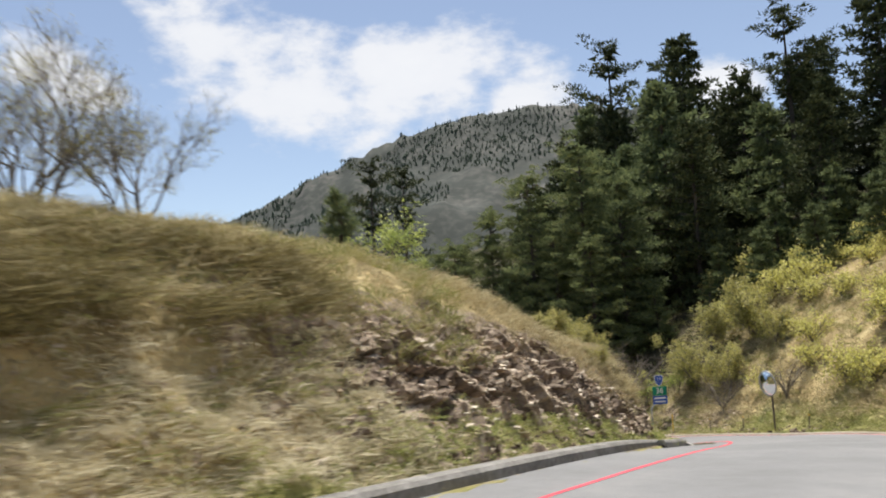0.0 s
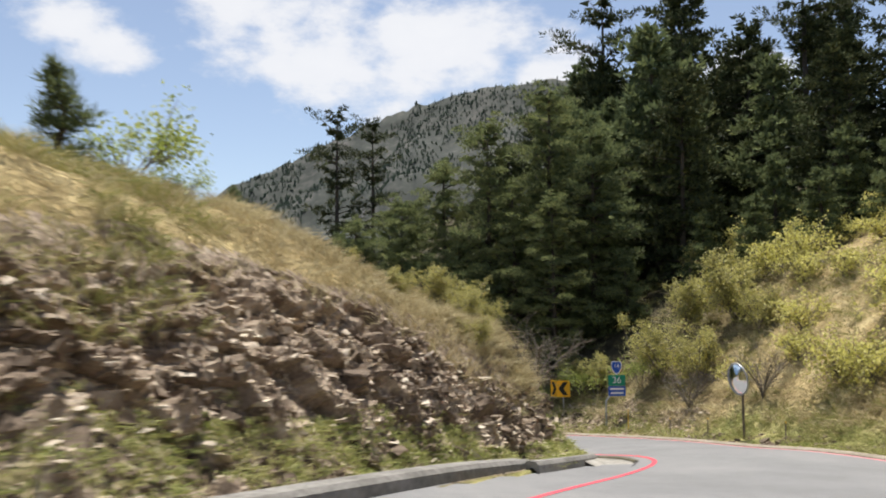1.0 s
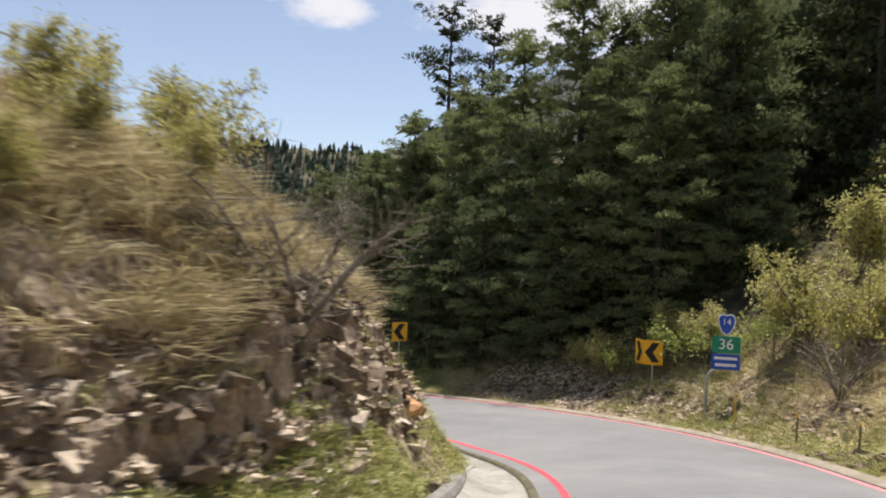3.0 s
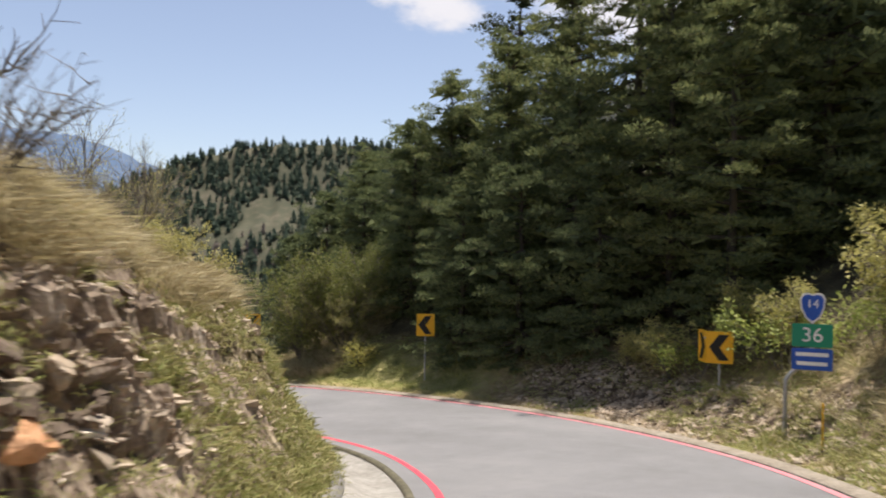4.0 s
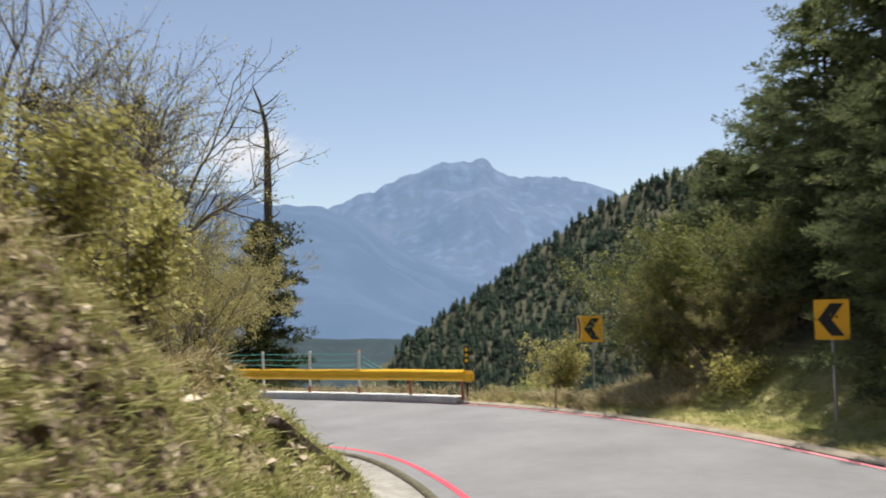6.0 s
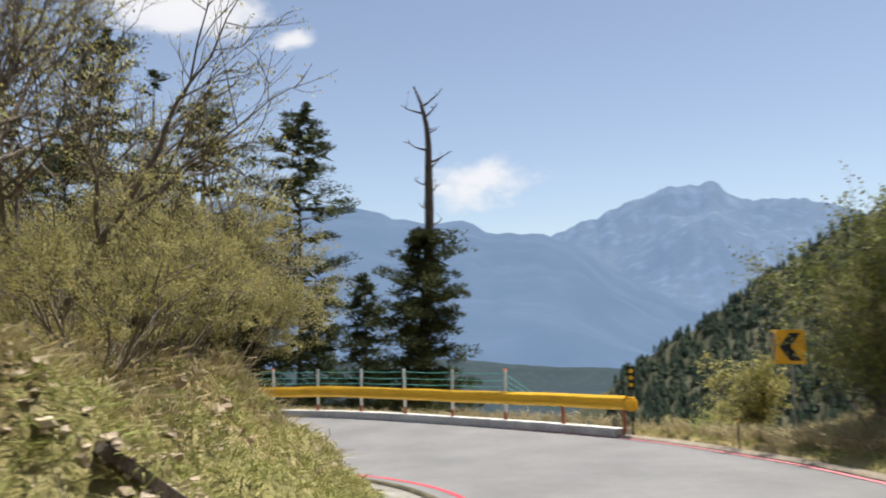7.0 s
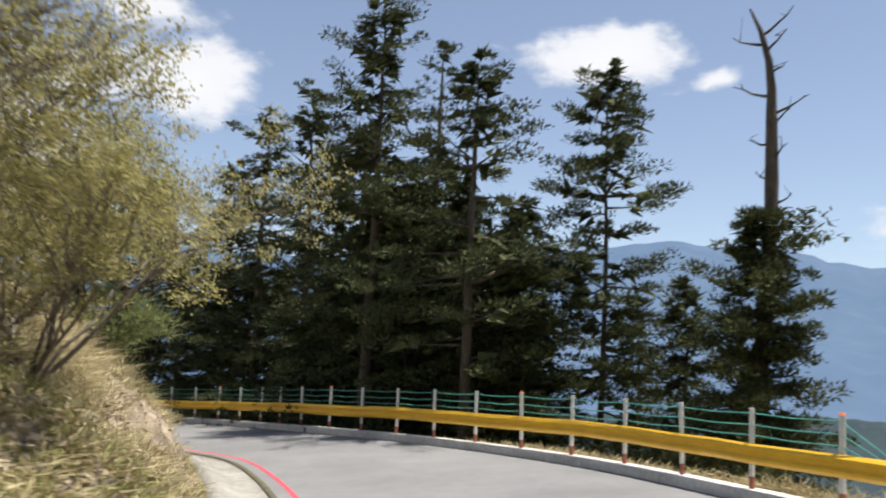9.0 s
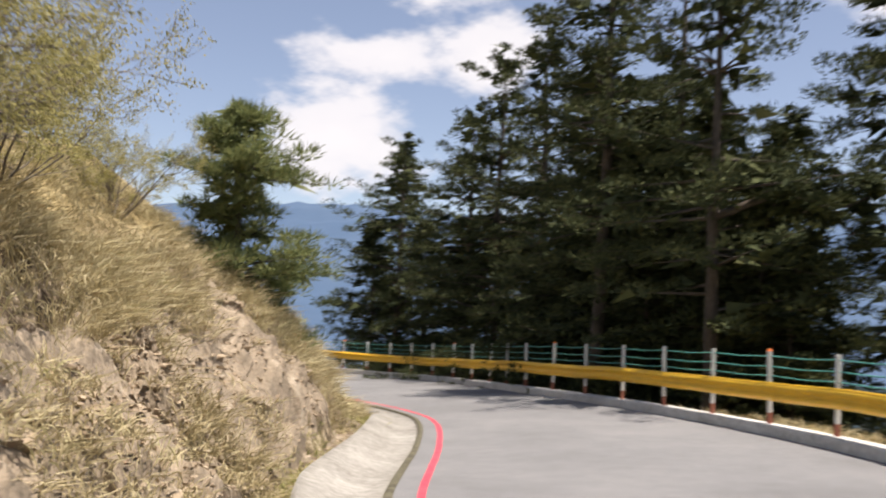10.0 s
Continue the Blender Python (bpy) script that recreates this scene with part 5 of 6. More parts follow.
u, d = scatter(4600, 10.6, 14.6, 1.4, 4.5, 109, 1.0, -0.4)
tufts("bank_grass", u, d, 12, 0.13, 0.08, 0.5, GRASS, "faded grass on the low bank", 9, 0.007)
u, d = scatter(2600, 0.4, 2.7, 2.1, 5.0, 117, 1.0, -0.1, 1.4)
tufts("soft_grass", u, d, 11, 0.17, 0.1, 0.6, TOE_GRASS, "soft olive green grass between stones and straw", 17, 0.007)
u, d = scatter(2200, 0.8, 4.2, 3.5, 8, 110, 1.0, -0.2)
tufts("olive_grass", u, d, 12, 0.4, 0.1, 0.5, GRASS, "olive green grass among the straw", 10, 0.009)
u, d = scatter(4600, 3, 10.6, -11, -2.0, 104, 1.0, -0.35)
tufts("slope_grass", u, d, 12, 0.42, 0.1, 0.5, STRAW, "dry golden grass on the slope above the kerb", 4)
u, d = scatter(4200, 3, 11, -12, -0.8, 112, 1.0, -0.2)
tufts("slope_herbs", u, d, 12, 0.34, 0.11, 0.55, GRASS, "yellow-green herbs and grass on the slope", 12, 0.011)
u, d = scatter(3000, 5.8, 10.4, -2.4, -0.4, 115, 1.0, -0.2)
tufts("kerbside_grass", u, d, 11, 0.15, 0.08, 0.6, TOE_GRASS, "green grass and weeds along the kerb", 15, 0.007)
u, d = scatter(3600, 10.5, 16.3, -3.6, -0.4, 105, 1.0, -0.2)
tufts("verge_grass", u, d, 11, 0.14, 0.08, 0.5, TOE_GRASS, "green verge grass below the forest", 5, 0.006)
u, d = scatter(2600, 14.2, 17.6, -7, -0.8, 106, 1.0, -0.3)
tufts("verge_straw", u, d, 14, 0.5, 0.1, 0.4, STRAW, "bleached grass clumps beside the end of the rail", 6)
u, d = scatter(3600, 16.6, 21.8, 2.0, 4.6, 119, 0.7, -0.15)
tufts("overhanging_grass", u, d, 14, 0.5, 0.1, 0.45, STRAW, "tall tan grass hanging over the gutter", 19, 0.007)
u, d = scatter(2600, 16.4, 24, -3.5, -0.6, 107, 1.0, -0.1)
tufts("rail_grass", u, d, 10, 0.35, 0.1, 0.4, STRAW, "dry grass behind the guardrail", 7)

u, d = scatter(2600, 13.4, 19.5, 1.8, 4.6, 121, 1.0, 0.0, 0.9)
tufts("bank_straw", u, d, 13, 0.26, 0.1, 0.5, STRAW, "tan grass rooted in the shale slope", 21, 0.007)

CUBE_V = np.array([(x, y, z) for x in (-1, 1) for y in (-1, 1) for z in (-1, 1)], float)
CUBE_F = np.array([(0, 1, 3), (0, 3, 2), (4, 6, 7), (4, 7, 5), (0, 4, 5), (0, 5, 1), (2, 3, 7), (2, 7, 6), (0, 2, 6), (0, 6, 4), (1, 5, 7), (1, 7, 3)])


def rubble(name, u, off, size, seed, mat, label, flat=0.3, lie=0.85):
    """Broken slabs lying on the bank, each a chipped block."""
    rng = np.random.default_rng(seed)
    p = on_bank(u, off)[0]
    n, z = len(p), p[:, 2]
    p = p[:, :2]
    s = size * np.minimum(rng.lognormal(0, 0.38, n), 1.9)
    shape = np.stack([s * rng.uniform(0.7, 1.4, n), s * rng.uniform(0.5, 1.0, n), s * flat * rng.uniform(0.5, 1.5, n)], -1)
    block = CUBE_V[None] * shape[:, None] * rng.uniform(0.3, 1.15, (n, 8, 3))
    ang = rng.uniform(0, 6.28, n)
    tilt = rng.normal(0, lie, n)
    ca, sa, ct, st = np.cos(ang), np.sin(ang), np.cos(tilt), np.sin(tilt)
    x, y, zz = block[..., 0], block[..., 1], block[..., 2]
    y, zz = y * ct[:, None] - zz * st[:, None], y * st[:, None] + zz * ct[:, None]
    x, y = x * ca[:, None] - y * sa[:, None], x * sa[:, None] + y * ca[:, None]
    v = np.stack([x + p[:, :1], y + p[:, 1:], zz + z[:, None] + 0.1 * s[:, None]], -1).reshape(-1, 3)
    f = (CUBE_F[None] + (np.arange(n) * 8)[:, None, None]).reshape(-1, 3)
    return tagged(new(name, mesh_of(name, v, f, [mat])), label, "stones", kind="stuff")


u, d = scatter(11000, 1.8, 10.4, 2.0, 4.3, 201, 1.0, -0.3, 1.2)
keep = (u < 7.4) | (np.random.default_rng(3).random(len(u)) < 0.6)
keep &= d < rock_top(u) + 0.1
u, d = u[keep], d[keep]
rubble("slate_rubble", u, d, 0.038, 21, STONE, "broken pale slate slabs strewn over the cut bank")
u, d = scatter(900, 2.4, 8.2, 1.8, 4.0, 208, 1.0, -0.3, 1.0)
m = d < rock_top(u)
rubble("pale_slabs", u[m], d[m], 0.085, 28, PALE_SLATE, "large pale slate slabs lying on the cut bank", 0.2, 0.4)
u, d = scatter(4500, 2.4, 9.0, 1.9, 3.9, 207, 1.0, -0.4, 1.0)
m = d < rock_top(u)
rubble("loose_shale", u[m], d[m], 0.026, 27, STONE, "fine loose shale between the larger slabs")
u, d = scatter(3400, 2.6, 8.6, 2.0, 3.9, 202, 1.0, 0.02, 1.0)
m = d < rock_top(u)
rubble("dark_rubble", u[m], d[m], 0.065, 22, DARK_STONE, "dark broken slate standing out of the bank", 0.6)
u, d = scatter(4600, 9.6, 14.8, 1.5, 4.6, 203, 1.0, -0.15, 1.2)
rubble("bank_stones", u, d, 0.045, 23, STONE, "small pale stones among grass on the bank")
u, d = scatter(9000, 13.6, 21.5, 1.7, 4.4, 204, 1.0, -0.2, 1.4)
rubble("ochre_rubble", u, d, 0.03, 24, OCHRE, "ochre and grey shale fragments on the cut slope")
u, d = scatter(4200, 9.2, 12.3, -2.8, -0.4, 205, 1.0, -0.25, 1.2)
rubble("scree", u, d, 0.04, 25, STONE, "pale slate scree at the foot of the forest")
u, d = scatter(900, 6.2, 9.2, -1.8, -0.4, 206, 1.0, 0.0, 1.0)
rubble("kerb_stones", u, d, 0.06, 26, DARK_STONE, "dark fallen stones along the kerb", 0.7)


def boulder(seed, size, mat, label):
    rng = np.random.default_rng(seed)
    bm = bmesh.new()
    bmesh.ops.create_icosphere(bm, subdivisions=4, radius=1)
    cuts = rng.normal(0, 1, (16, 3))
    cuts /= np.linalg.norm(cuts, axis=1)[:, None]
    depth = rng.uniform(0.4, 0.8, 16)
    axis = np.array([0.25, 0.1, 0.96])
    beds = rng.uniform(0.72, 1.08, 40)
    for v in bm.verts:
        c = np.array(v.co)
        for n, k in zip(cuts, depth):
            c = c - n * max(0.0, c @ n - k)
        level = (c @ axis + 0.05 * noise.noise(Vector(c * 3))) * 6 + 12
        k = int(level)
        q = min(1.0, (level - k) * 5)
        s = beds[k] * q + beds[k - 1] * (1 - q)
        along_axis = axis * (c @ axis)
        c = along_axis + (c - along_axis) * s
        c = c * (1 + 0.16 * noise.noise(Vector(c * 2.3 + seed)) + 0.07 * noise.noise(Vector(c * 7)))
        v.co = Vector(c * (1.0, 0.8, 0.65)) * size
    me = bpy.data.meshes.new("boulder")
    bm.to_mesh(me)
    bm.free()
    me.materials.append(mat)
    return tagged(new("boulder", me), label, "rock", "boulders in the cut bank")


ROCKS = [boulder(40 + k, 1.0, m, lab) for k, (m, lab) in enumerate([(DARK_STONE, "dark angular slate boulder jutting from the bank"), (DARK_STONE, "brown blocky boulder in loose soil"), (STONE, "pale weathered slab in the bank"), (DARK_STONE, "dark cracked outcrop under the grass")])]
first = set()
rng = np.random.default_rng(77)
spots = [(9.2, 1.5, 0.22, 2), (8.6, 1.7, 0.26, 1), (7.2, 1.6, 0.26, 3), (7.7, 1.5, 0.2, 0)]
spots += [(rng.uniform(1.6, 9), rng.uniform(2.0, 3.0), rng.uniform(0.12, 0.3), int(rng.integers(0, 4))) for _ in range(60)]
spots += [(rng.uniform(7, 9), -rng.uniform(0.5, 1.4), rng.uniform(0.14, 0.26), int(rng.integers(0, 4))) for _ in range(9)]
# dark slate outcrops; their tone also stands in for shaded hollows under overhangs
outcrops = [(-1.6, 19.9, 0.55, 3), (-1.7, 20.7, 0.5, 0), (-2.1, 20.3, 0.4, 1), (-0.95, 23.1, 0.4, 3), (-1.4, 25.7, 0.38, 0), (-0.75, 29.3, 0.55, 3), (0.05, 30.85, 0.38, 1), (-1.3, 28.2, 0.36, 0), (-1.5, 22.0, 0.35, 1), (-0.9, 26.9, 0.35, 3), (-0.5, 27.8, 0.36, 1)]
for u, off, size, k in spots:
    p = along(np.array([u]), np.array([off]))[0]
    z = float(ground_z(p[:1], p[1:])[0])
    m = Matrix.Translation((p[0], p[1], z)) @ Euler(rng.uniform(-0.6, 0.6, 3) + np.array([0, 0, rng.uniform(0, 6)])).to_matrix().to_4x4()
    ob = copy_thing(ROCKS[k], m) if k in first else ROCKS[k]
    first.add(k)
    ob.matrix_basis = m @ Matrix.Scale(size, 4)
for x, y, size, k in outcrops:
    z = float(ground_z(np.array([x]), np.array([y]))[0])
    m = Matrix.Translation((x, y, z - 0.1 * size)) @ Euler((rng.uniform(-0.4, 0.4), rng.uniform(-0.4, 0.4), rng.uniform(0, 6))).to_matrix().to_4x4()
    copy_thing(ROCKS[k], m).matrix_basis = m @ Matrix.Scale(size, 4)


RUSTY = material("rusty_sandstone", [(0.3, 0.15, 0.07), (0.46, 0.25, 0.13), (0.58, 0.36, 0.22)], 1.5, 0.9, 0.5, 14)
rusty = boulder(49, 0.3, RUSTY, "rusty orange pointed stone among grey rubble")
rx, ry = -0.95, 35.62
rusty.matrix_basis = Matrix.Translation((rx, ry, float(ground_z(np.array([rx]), np.array([ry]))[0]) + 0.1)) @ Euler((0.9, 0.3, 0.4)).to_matrix().to_4x4()


# ---------- shrubs and small trees ----------
def plant(ob, x, y, turn=0.0, size=1.0):
    return stand(ob, x, y, 0.08, turn, size)


def more(ob, spots):
    x, y, s = spots[0]
    plant(ob, x, y, 0.0, s)
    for k, (x, y, s) in enumerate(spots[1:]):
        plant(copy_thing(ob, Matrix.Identity(4)), x, y, 1.3 * k + 0.7, s)


SCRUB = []
pick = np.random.default_rng(15)
for _ in range(900):
    su, so = pick.uniform(4.5, 10.6), -pick.uniform(3.2, 20)
    p = along(np.array([su]), np.array([so]))[0]
    if len(SCRUB) < 84 and p[0] > 1.5 and all(math.hypot(p[0] - q[0], p[1] - q[1]) > 1.25 for q in SCRUB):
        SCRUB.append((float(p[0]), float(p[1]), pick.uniform(0.8, 1.5)))
more(shrub(7, "broad_bush", "broad green bush with a shaded hollow beneath it", "bush", leaf=LEAF_BUSH, height=4.0, spread=2.1, stems=12, twigs=30, leaves=40, blade=0.075, leaf_w=0.05, radius=0.04, low=0.1), [(-21.3, 54.3, 0.98), (-19.8, 55.2, 0.7), (-20.4, 56.8, 0.8)])
more(branching(1, "bare_tree", "slender half-bare tree with pale green spring leaves", "tree", LEAF_YELLOW, 3.3, 1.9, stems=6, kids=4, levels=4, radius=0.036, leaves=5, blade=0.028, leaf_w=0.02, rise=0.1), [(-7.2, 16.6, 0.95), (-6.4, 17.9, 0.75), (-8.5, 17.2, 0.95), (-14.9, 41.2, 1.45), (-12.4, 41.0, 1.2), (-7.6, 39.6, 0.52), (-16.8, 42.0, 1.1)])
more(shrub(2, "leafy_bush", "yellow-green bush with small spring leaves", "bush", leaf=LEAF_YELLOW, height=1.3, spread=0.8, stems=9, twigs=13, leaves=26, blade=0.052, leaf_w=0.04, radius=0.014), [(-1.2, 30.8, 0.5), (-1.7, 31.7, 0.6), (-1.4, 32.8, 0.65), (-2.2, 33.6, 0.8), (-2.6, 30.2, 0.5), (-2.6, 32.0, 0.6), (2.2, 49.6, 1.5), (0.6, 51.0, 1.7), (3.4, 52.8, 1.9), (1.4, 53.4, 1.7), (4.4, 50.6, 1.3), (-8.6, 41.6, 0.95), (-10.2, 42.2, 1.15), (-7.2, 40.4, 0.7), (-5.6, 39.2, 0.5), (-9.2, 40.6, 0.9), (-2.3, 52.4, 1.15), (-5.6, 53.2, 1.0), (-3.9, 53.8, 1.0), (-7.0, 53.6, 0.7), (-24.6, 52.8, 1.35), (-26.4, 53.4, 1.3), (-27.6, 52.2, 0.8)])
more(branching(3, "olive_bush", "dense olive-brown thicket with fine twigs", "bush", LEAF_OLIVE, 2.6, 2.3, stems=14, kids=3, levels=4, radius=0.022, leaves=26, blade=0.032, leaf_w=0.022, rise=0.05), [(-18.8, 42.3, 0.95), (-19.9, 40.4, 0.95), (-20.6, 38.2, 0.95), (-22.0, 36.2, 0.85), (-13.2, 42.6, 0.75), (-16.2, 42.2, 0.9), (-17.9, 41.2, 1.2), (-19.9, 55.2, 1.0), (-21.3, 55.6, 0.8), (-17.2, 40.8, 0.9), (-24.4, 34.0, 0.7)])
more(shrub(4, "yellow_shrub", "yellow flowering scrub on the dry slope", "bush", leaf=LEAF_GOLD, height=0.9, spread=1.0, stems=10, twigs=8, leaves=11, blade=0.1, leaf_w=0.07, radius=0.012, low=0.05), SCRUB + [(-18.0, 54.4, 0.8)])
more(shrub(5, "bare_bush", "leafless grey bush with tangled branches", "bush", leaf=LEAF_OLIVE, height=1.6, spread=1.3, stems=7, twigs=16, leaves=0, radius=0.035, low=0.2), [(-0.6, 33.4, 1.0), (4.4, 44.9, 1.0), (1.8, 48.0, 1.0), (-3.0, 36.2, 0.7)])
more(shrub(6, "sapling", "thin sapling with a tuft of pale leaves", "tree", leaf=LEAF_YELLOW, height=2.0, spread=0.5, stems=2, twigs=9, leaves=14, blade=0.09, leaf_w=0.06, radius=0.025, low=0.6), [(-2.6, 32.8, 0.62), (-4.0, 31.2, 0.4), (-2.8, 34.6, 0.6), (1.4, 57.2, 1.3), (3.4, 54.4, 1.3), (-1.2, 54.4, 1.0)])
pine = conifer(95, "young pine with upright shoots on the bank top", leaf=NEEDLE_BLUE, height=1.8, spread=0.75, base=0.05, layers=9, per=6, tufts=10, needle=0.16, width=0.03)
more(pine, [(-6.3, 25.0, 1.0), (-5.4, 28.6, 0.55)])


more(branching(8, "leafy_shrub", "bright green shrub with broad new leaves", "bush", LEAF_FRESH, 1.7, 1.3, stems=6, kids=3, levels=3, radius=0.02, leaves=9, blade=0.1, leaf_w=0.06), [(-2.3, 51.9, 1.15), (-4.8, 52.9, 0.85), (-3.2, 52.9, 0.9), (-25.6, 52.8, 0.75), (-0.4, 51.6, 0.9), (-5.75, 26.0, 1.0), (-5.1, 26.6, 0.5)])


more(branching(9, "dead_shrub", "dark leafless dead shrub on the bank's crest", "bush", LEAF_OLIVE, 2.2, 2.6, stems=4, kids=3, levels=3, radius=0.05, leaves=0, bark=DARK_BARK), [(-3.9, 36.15, 1.0)])


# ---------- guardrail ----------
def rail_line(u, off, dz):
    u = np.atleast_1d(np.asarray(u, float))
    p = along(u, np.full(len(u), -off))
    return np.column_stack([p, spline(RIGHT_Z, u)[:, 0] + dz])


KERB_TOP = 0.2
tagged(new("rail_kerb", ribbon("rail_kerb", 16.05, END, [(100.0, -0.1), (100.01, KERB_TOP - 0.03), (100.04, KERB_TOP), (100.4, KERB_TOP), (100.44, KERB_TOP - 0.03), (100.45, -0.8)], PALE_CONCRETE, smooth=False, closed=True)), "pale concrete kerb wall under the guardrail", "kerb", kind="structure")
us = np.linspace(16.02, 24.9, 900)
line = rail_line(us, 0.22, KERB_TOP)
dist = np.concatenate([[0], np.cumsum(np.linalg.norm(np.diff(line[:, :2], axis=0), axis=1))])
guardrail = tagged(new("guardrail"), "yellow steel guardrail with green cables on pale posts", "guardrail")
post_bm = rod((0, 0, 0.16), (0, 0, 1.32), 0.045, sides=10)
post_me = bpy.data.meshes.new("post")
post_bm.to_mesh(post_me)
post_bm.free()
post_me.materials.append(PALE_POST)
foot_me = bpy.data.meshes.new("post_foot")
foot_bm = rod((0, 0, -0.1), (0, 0, 0.2), 0.048, sides=10)
foot_bm.to_mesh(foot_me)
foot_bm.free()
foot_me.materials.append(RUST)
short_me = bpy.data.meshes.new("post")
short_bm = rod((0, 0, -0.1), (0, 0, 0.7), 0.05, sides=10)
short_bm.to_mesh(short_me)
short_bm.free()
short_me.materials.append(RUST)
cap_me = bpy.data.meshes.new("post_cap")
cap_bm = rod((0, 0, 1.32), (0, 0, 1.36), 0.05, 0.03, 10)
cap_bm.to_mesh(cap_me)
cap_bm.free()
cap_me.materials.append(ORANGE)
stations = np.arange(0.12, dist[-1], 1.85)
rng = np.random.default_rng(8)
for k, s in enumerate(stations):
    at = [np.interp(s, dist, line[:, m]) for m in range(3)]
    tilt = Euler((rng.normal(0, 0.012), rng.normal(0, 0.012), rng.uniform(0, 6))).to_matrix().to_4x4()
    if k < 2:
        o = part("post", short_me, None, guardrail, "short red-brown post" if k == 0 else "")
        o.matrix_basis = Matrix.Translation(at) @ tilt
        continue
    o = part("post", post_me, None, guardrail)
    o.matrix_basis = Matrix.Translation(at) @ tilt
    part("post_foot", foot_me, None, o, "red-brown band" if k == 2 else "")
    if k % 5 == 2:
        part("post_cap", cap_me, None, o, "orange cap" if k == 2 else "")
W_SHAPE = [(0.0, -0.17), (-0.02, -0.165), (-0.075, -0.11), (-0.08, -0.07), (-0.03, -0.02), (-0.03, 0.02), (-0.08, 0.07), (-0.075, 0.11), (-0.02, 0.165), (0.0, 0.17), (0.012, 0.165), (0.0, 0.0), (0.012, -0.165)]


def beam(s0, s1, wobble):
    """One length of corrugated rail, between two distances along the line."""
    ss = np.linspace(s0, s1, 9)
    c = np.column_stack([np.interp(ss, dist, line[:, m]) for m in range(3)])
    d = np.gradient(c, axis=0)
    d[:, 2] = 0
    d /= np.linalg.norm(d, axis=1)[:, None]
    inward = np.column_stack([-d[:, 1], d[:, 0], np.zeros(len(d))])
    if inward[0] @ np.append(along(np.array([17.0]), np.array([1.0]))[0] - along(np.array([17.0]), np.array([-1.0]))[0], 0) < 0:
        inward = -inward
    sag = 0.07 * fbm(ss, ss * 0, 6.0, 3, 19)
    v = []
    for i in range(len(ss)):
        for o, h in W_SHAPE:
            v.append(c[i] + inward[i] * (0.06 - o) + np.array([0, 0, 0.59 + h + wobble * np.sin(i * 0.8) + sag[i]]))
    k = len(W_SHAPE)
    f = [(i * k + j, i * k + (j + 1) % k, (i + 1) * k + (j + 1) % k, (i + 1) * k + j) for i in range(len(ss) - 1) for j in range(k)]
    return mesh_of("beam", np.array(v), np.array(f), [YELLOW], smooth=False)


s, k = -0.25, 0
while s < dist[-1] - 0.5:
    part("beam", beam(max(s, 0.0), min(s + 3.4, dist[-1]), 0.006 if k % 2 else -0.006), None, guardrail, "yellow corrugated beam" if k == 0 else "")
    s, k = s + 3.32, k + 1
e0 = line[0]
ahead = line[0] - line[12]
ahead /= np.linalg.norm(ahead)
tip = box(0.34, 0.2, 0.33, bevel=0.06)
o = part("end_piece", tip, YELLOW, guardrail, "curled yellow end piece")
o.matrix_basis = Matrix.Translation((e0[0] + ahead[0] * 0.1, e0[1] + ahead[1] * 0.1, e0[2] + 0.59)) @ Matrix.Rotation(math.atan2(ahead[1], ahead[0]), 4, "Z")
for h in (0.87, 1.04, 1.23):
    pts = [(*[np.interp(q, dist, line[:, m]) for m in range(2)], np.interp(q, dist, line[:, 2]) + h - 0.025 * math.sin((q - stations[2]) / 1.85 * math.pi) ** 2) for q in np.arange(stations[2], dist[-1] - 0.5, 0.4625)]
    low = np.array([np.interp(stations[1] + 0.3, dist, line[:, m]) for m in range(3)]) + (0, 0, 0.36 + 0.12 * (h - 0.87))
    pts = [tuple(low)] + pts
    part("cable", mesh_of("cable", *tube(np.array(pts), np.full(len(pts), 0.012), 5), [GREEN_CABLE], smooth=True), None, guardrail, "green coated cable" if h < 0.9 else "")


# ---------- signs ----------
def flat_shape(points, depth, y=0.0):
    """A thin plate in the xz plane from an outline."""
    bm = bmesh.new()
    f = bm.faces.new([bm.verts.new((x, y, z)) for x, z in points])
    ex = bmesh.ops.extrude_face_region(bm, geom=[f])
    bmesh.ops.translate(bm, vec=(0, depth, 0), verts=[v for v in ex["geom"] if isinstance(v, bmesh.types.BMVert)])
    bmesh.ops.recalc_face_normals(bm, faces=bm.faces)
    return bm


def rounded(w, h, r=0.03, n=5):
    pts = []
    for cx, cz, a0 in ((w / 2 - r, h / 2 - r, 0), (-w / 2 + r, h / 2 - r, 90), (-w / 2 + r, -h / 2 + r, 180), (w / 2 - r, -h / 2 + r, 270)):
        pts += [(cx + r * math.cos(radians(a0 + 90 * k / n)), cz + r * math.sin(radians(a0 + 90 * k / n))) for k in range(n + 1)]
    return pts


def facing(at, to):
    """Upright pose at a place whose front (-y) looks along the direction to."""
    return Matrix.Translation(at) @ Matrix.Rotation(math.atan2(to[1], to[0]) + math.pi / 2, 4, "Z")


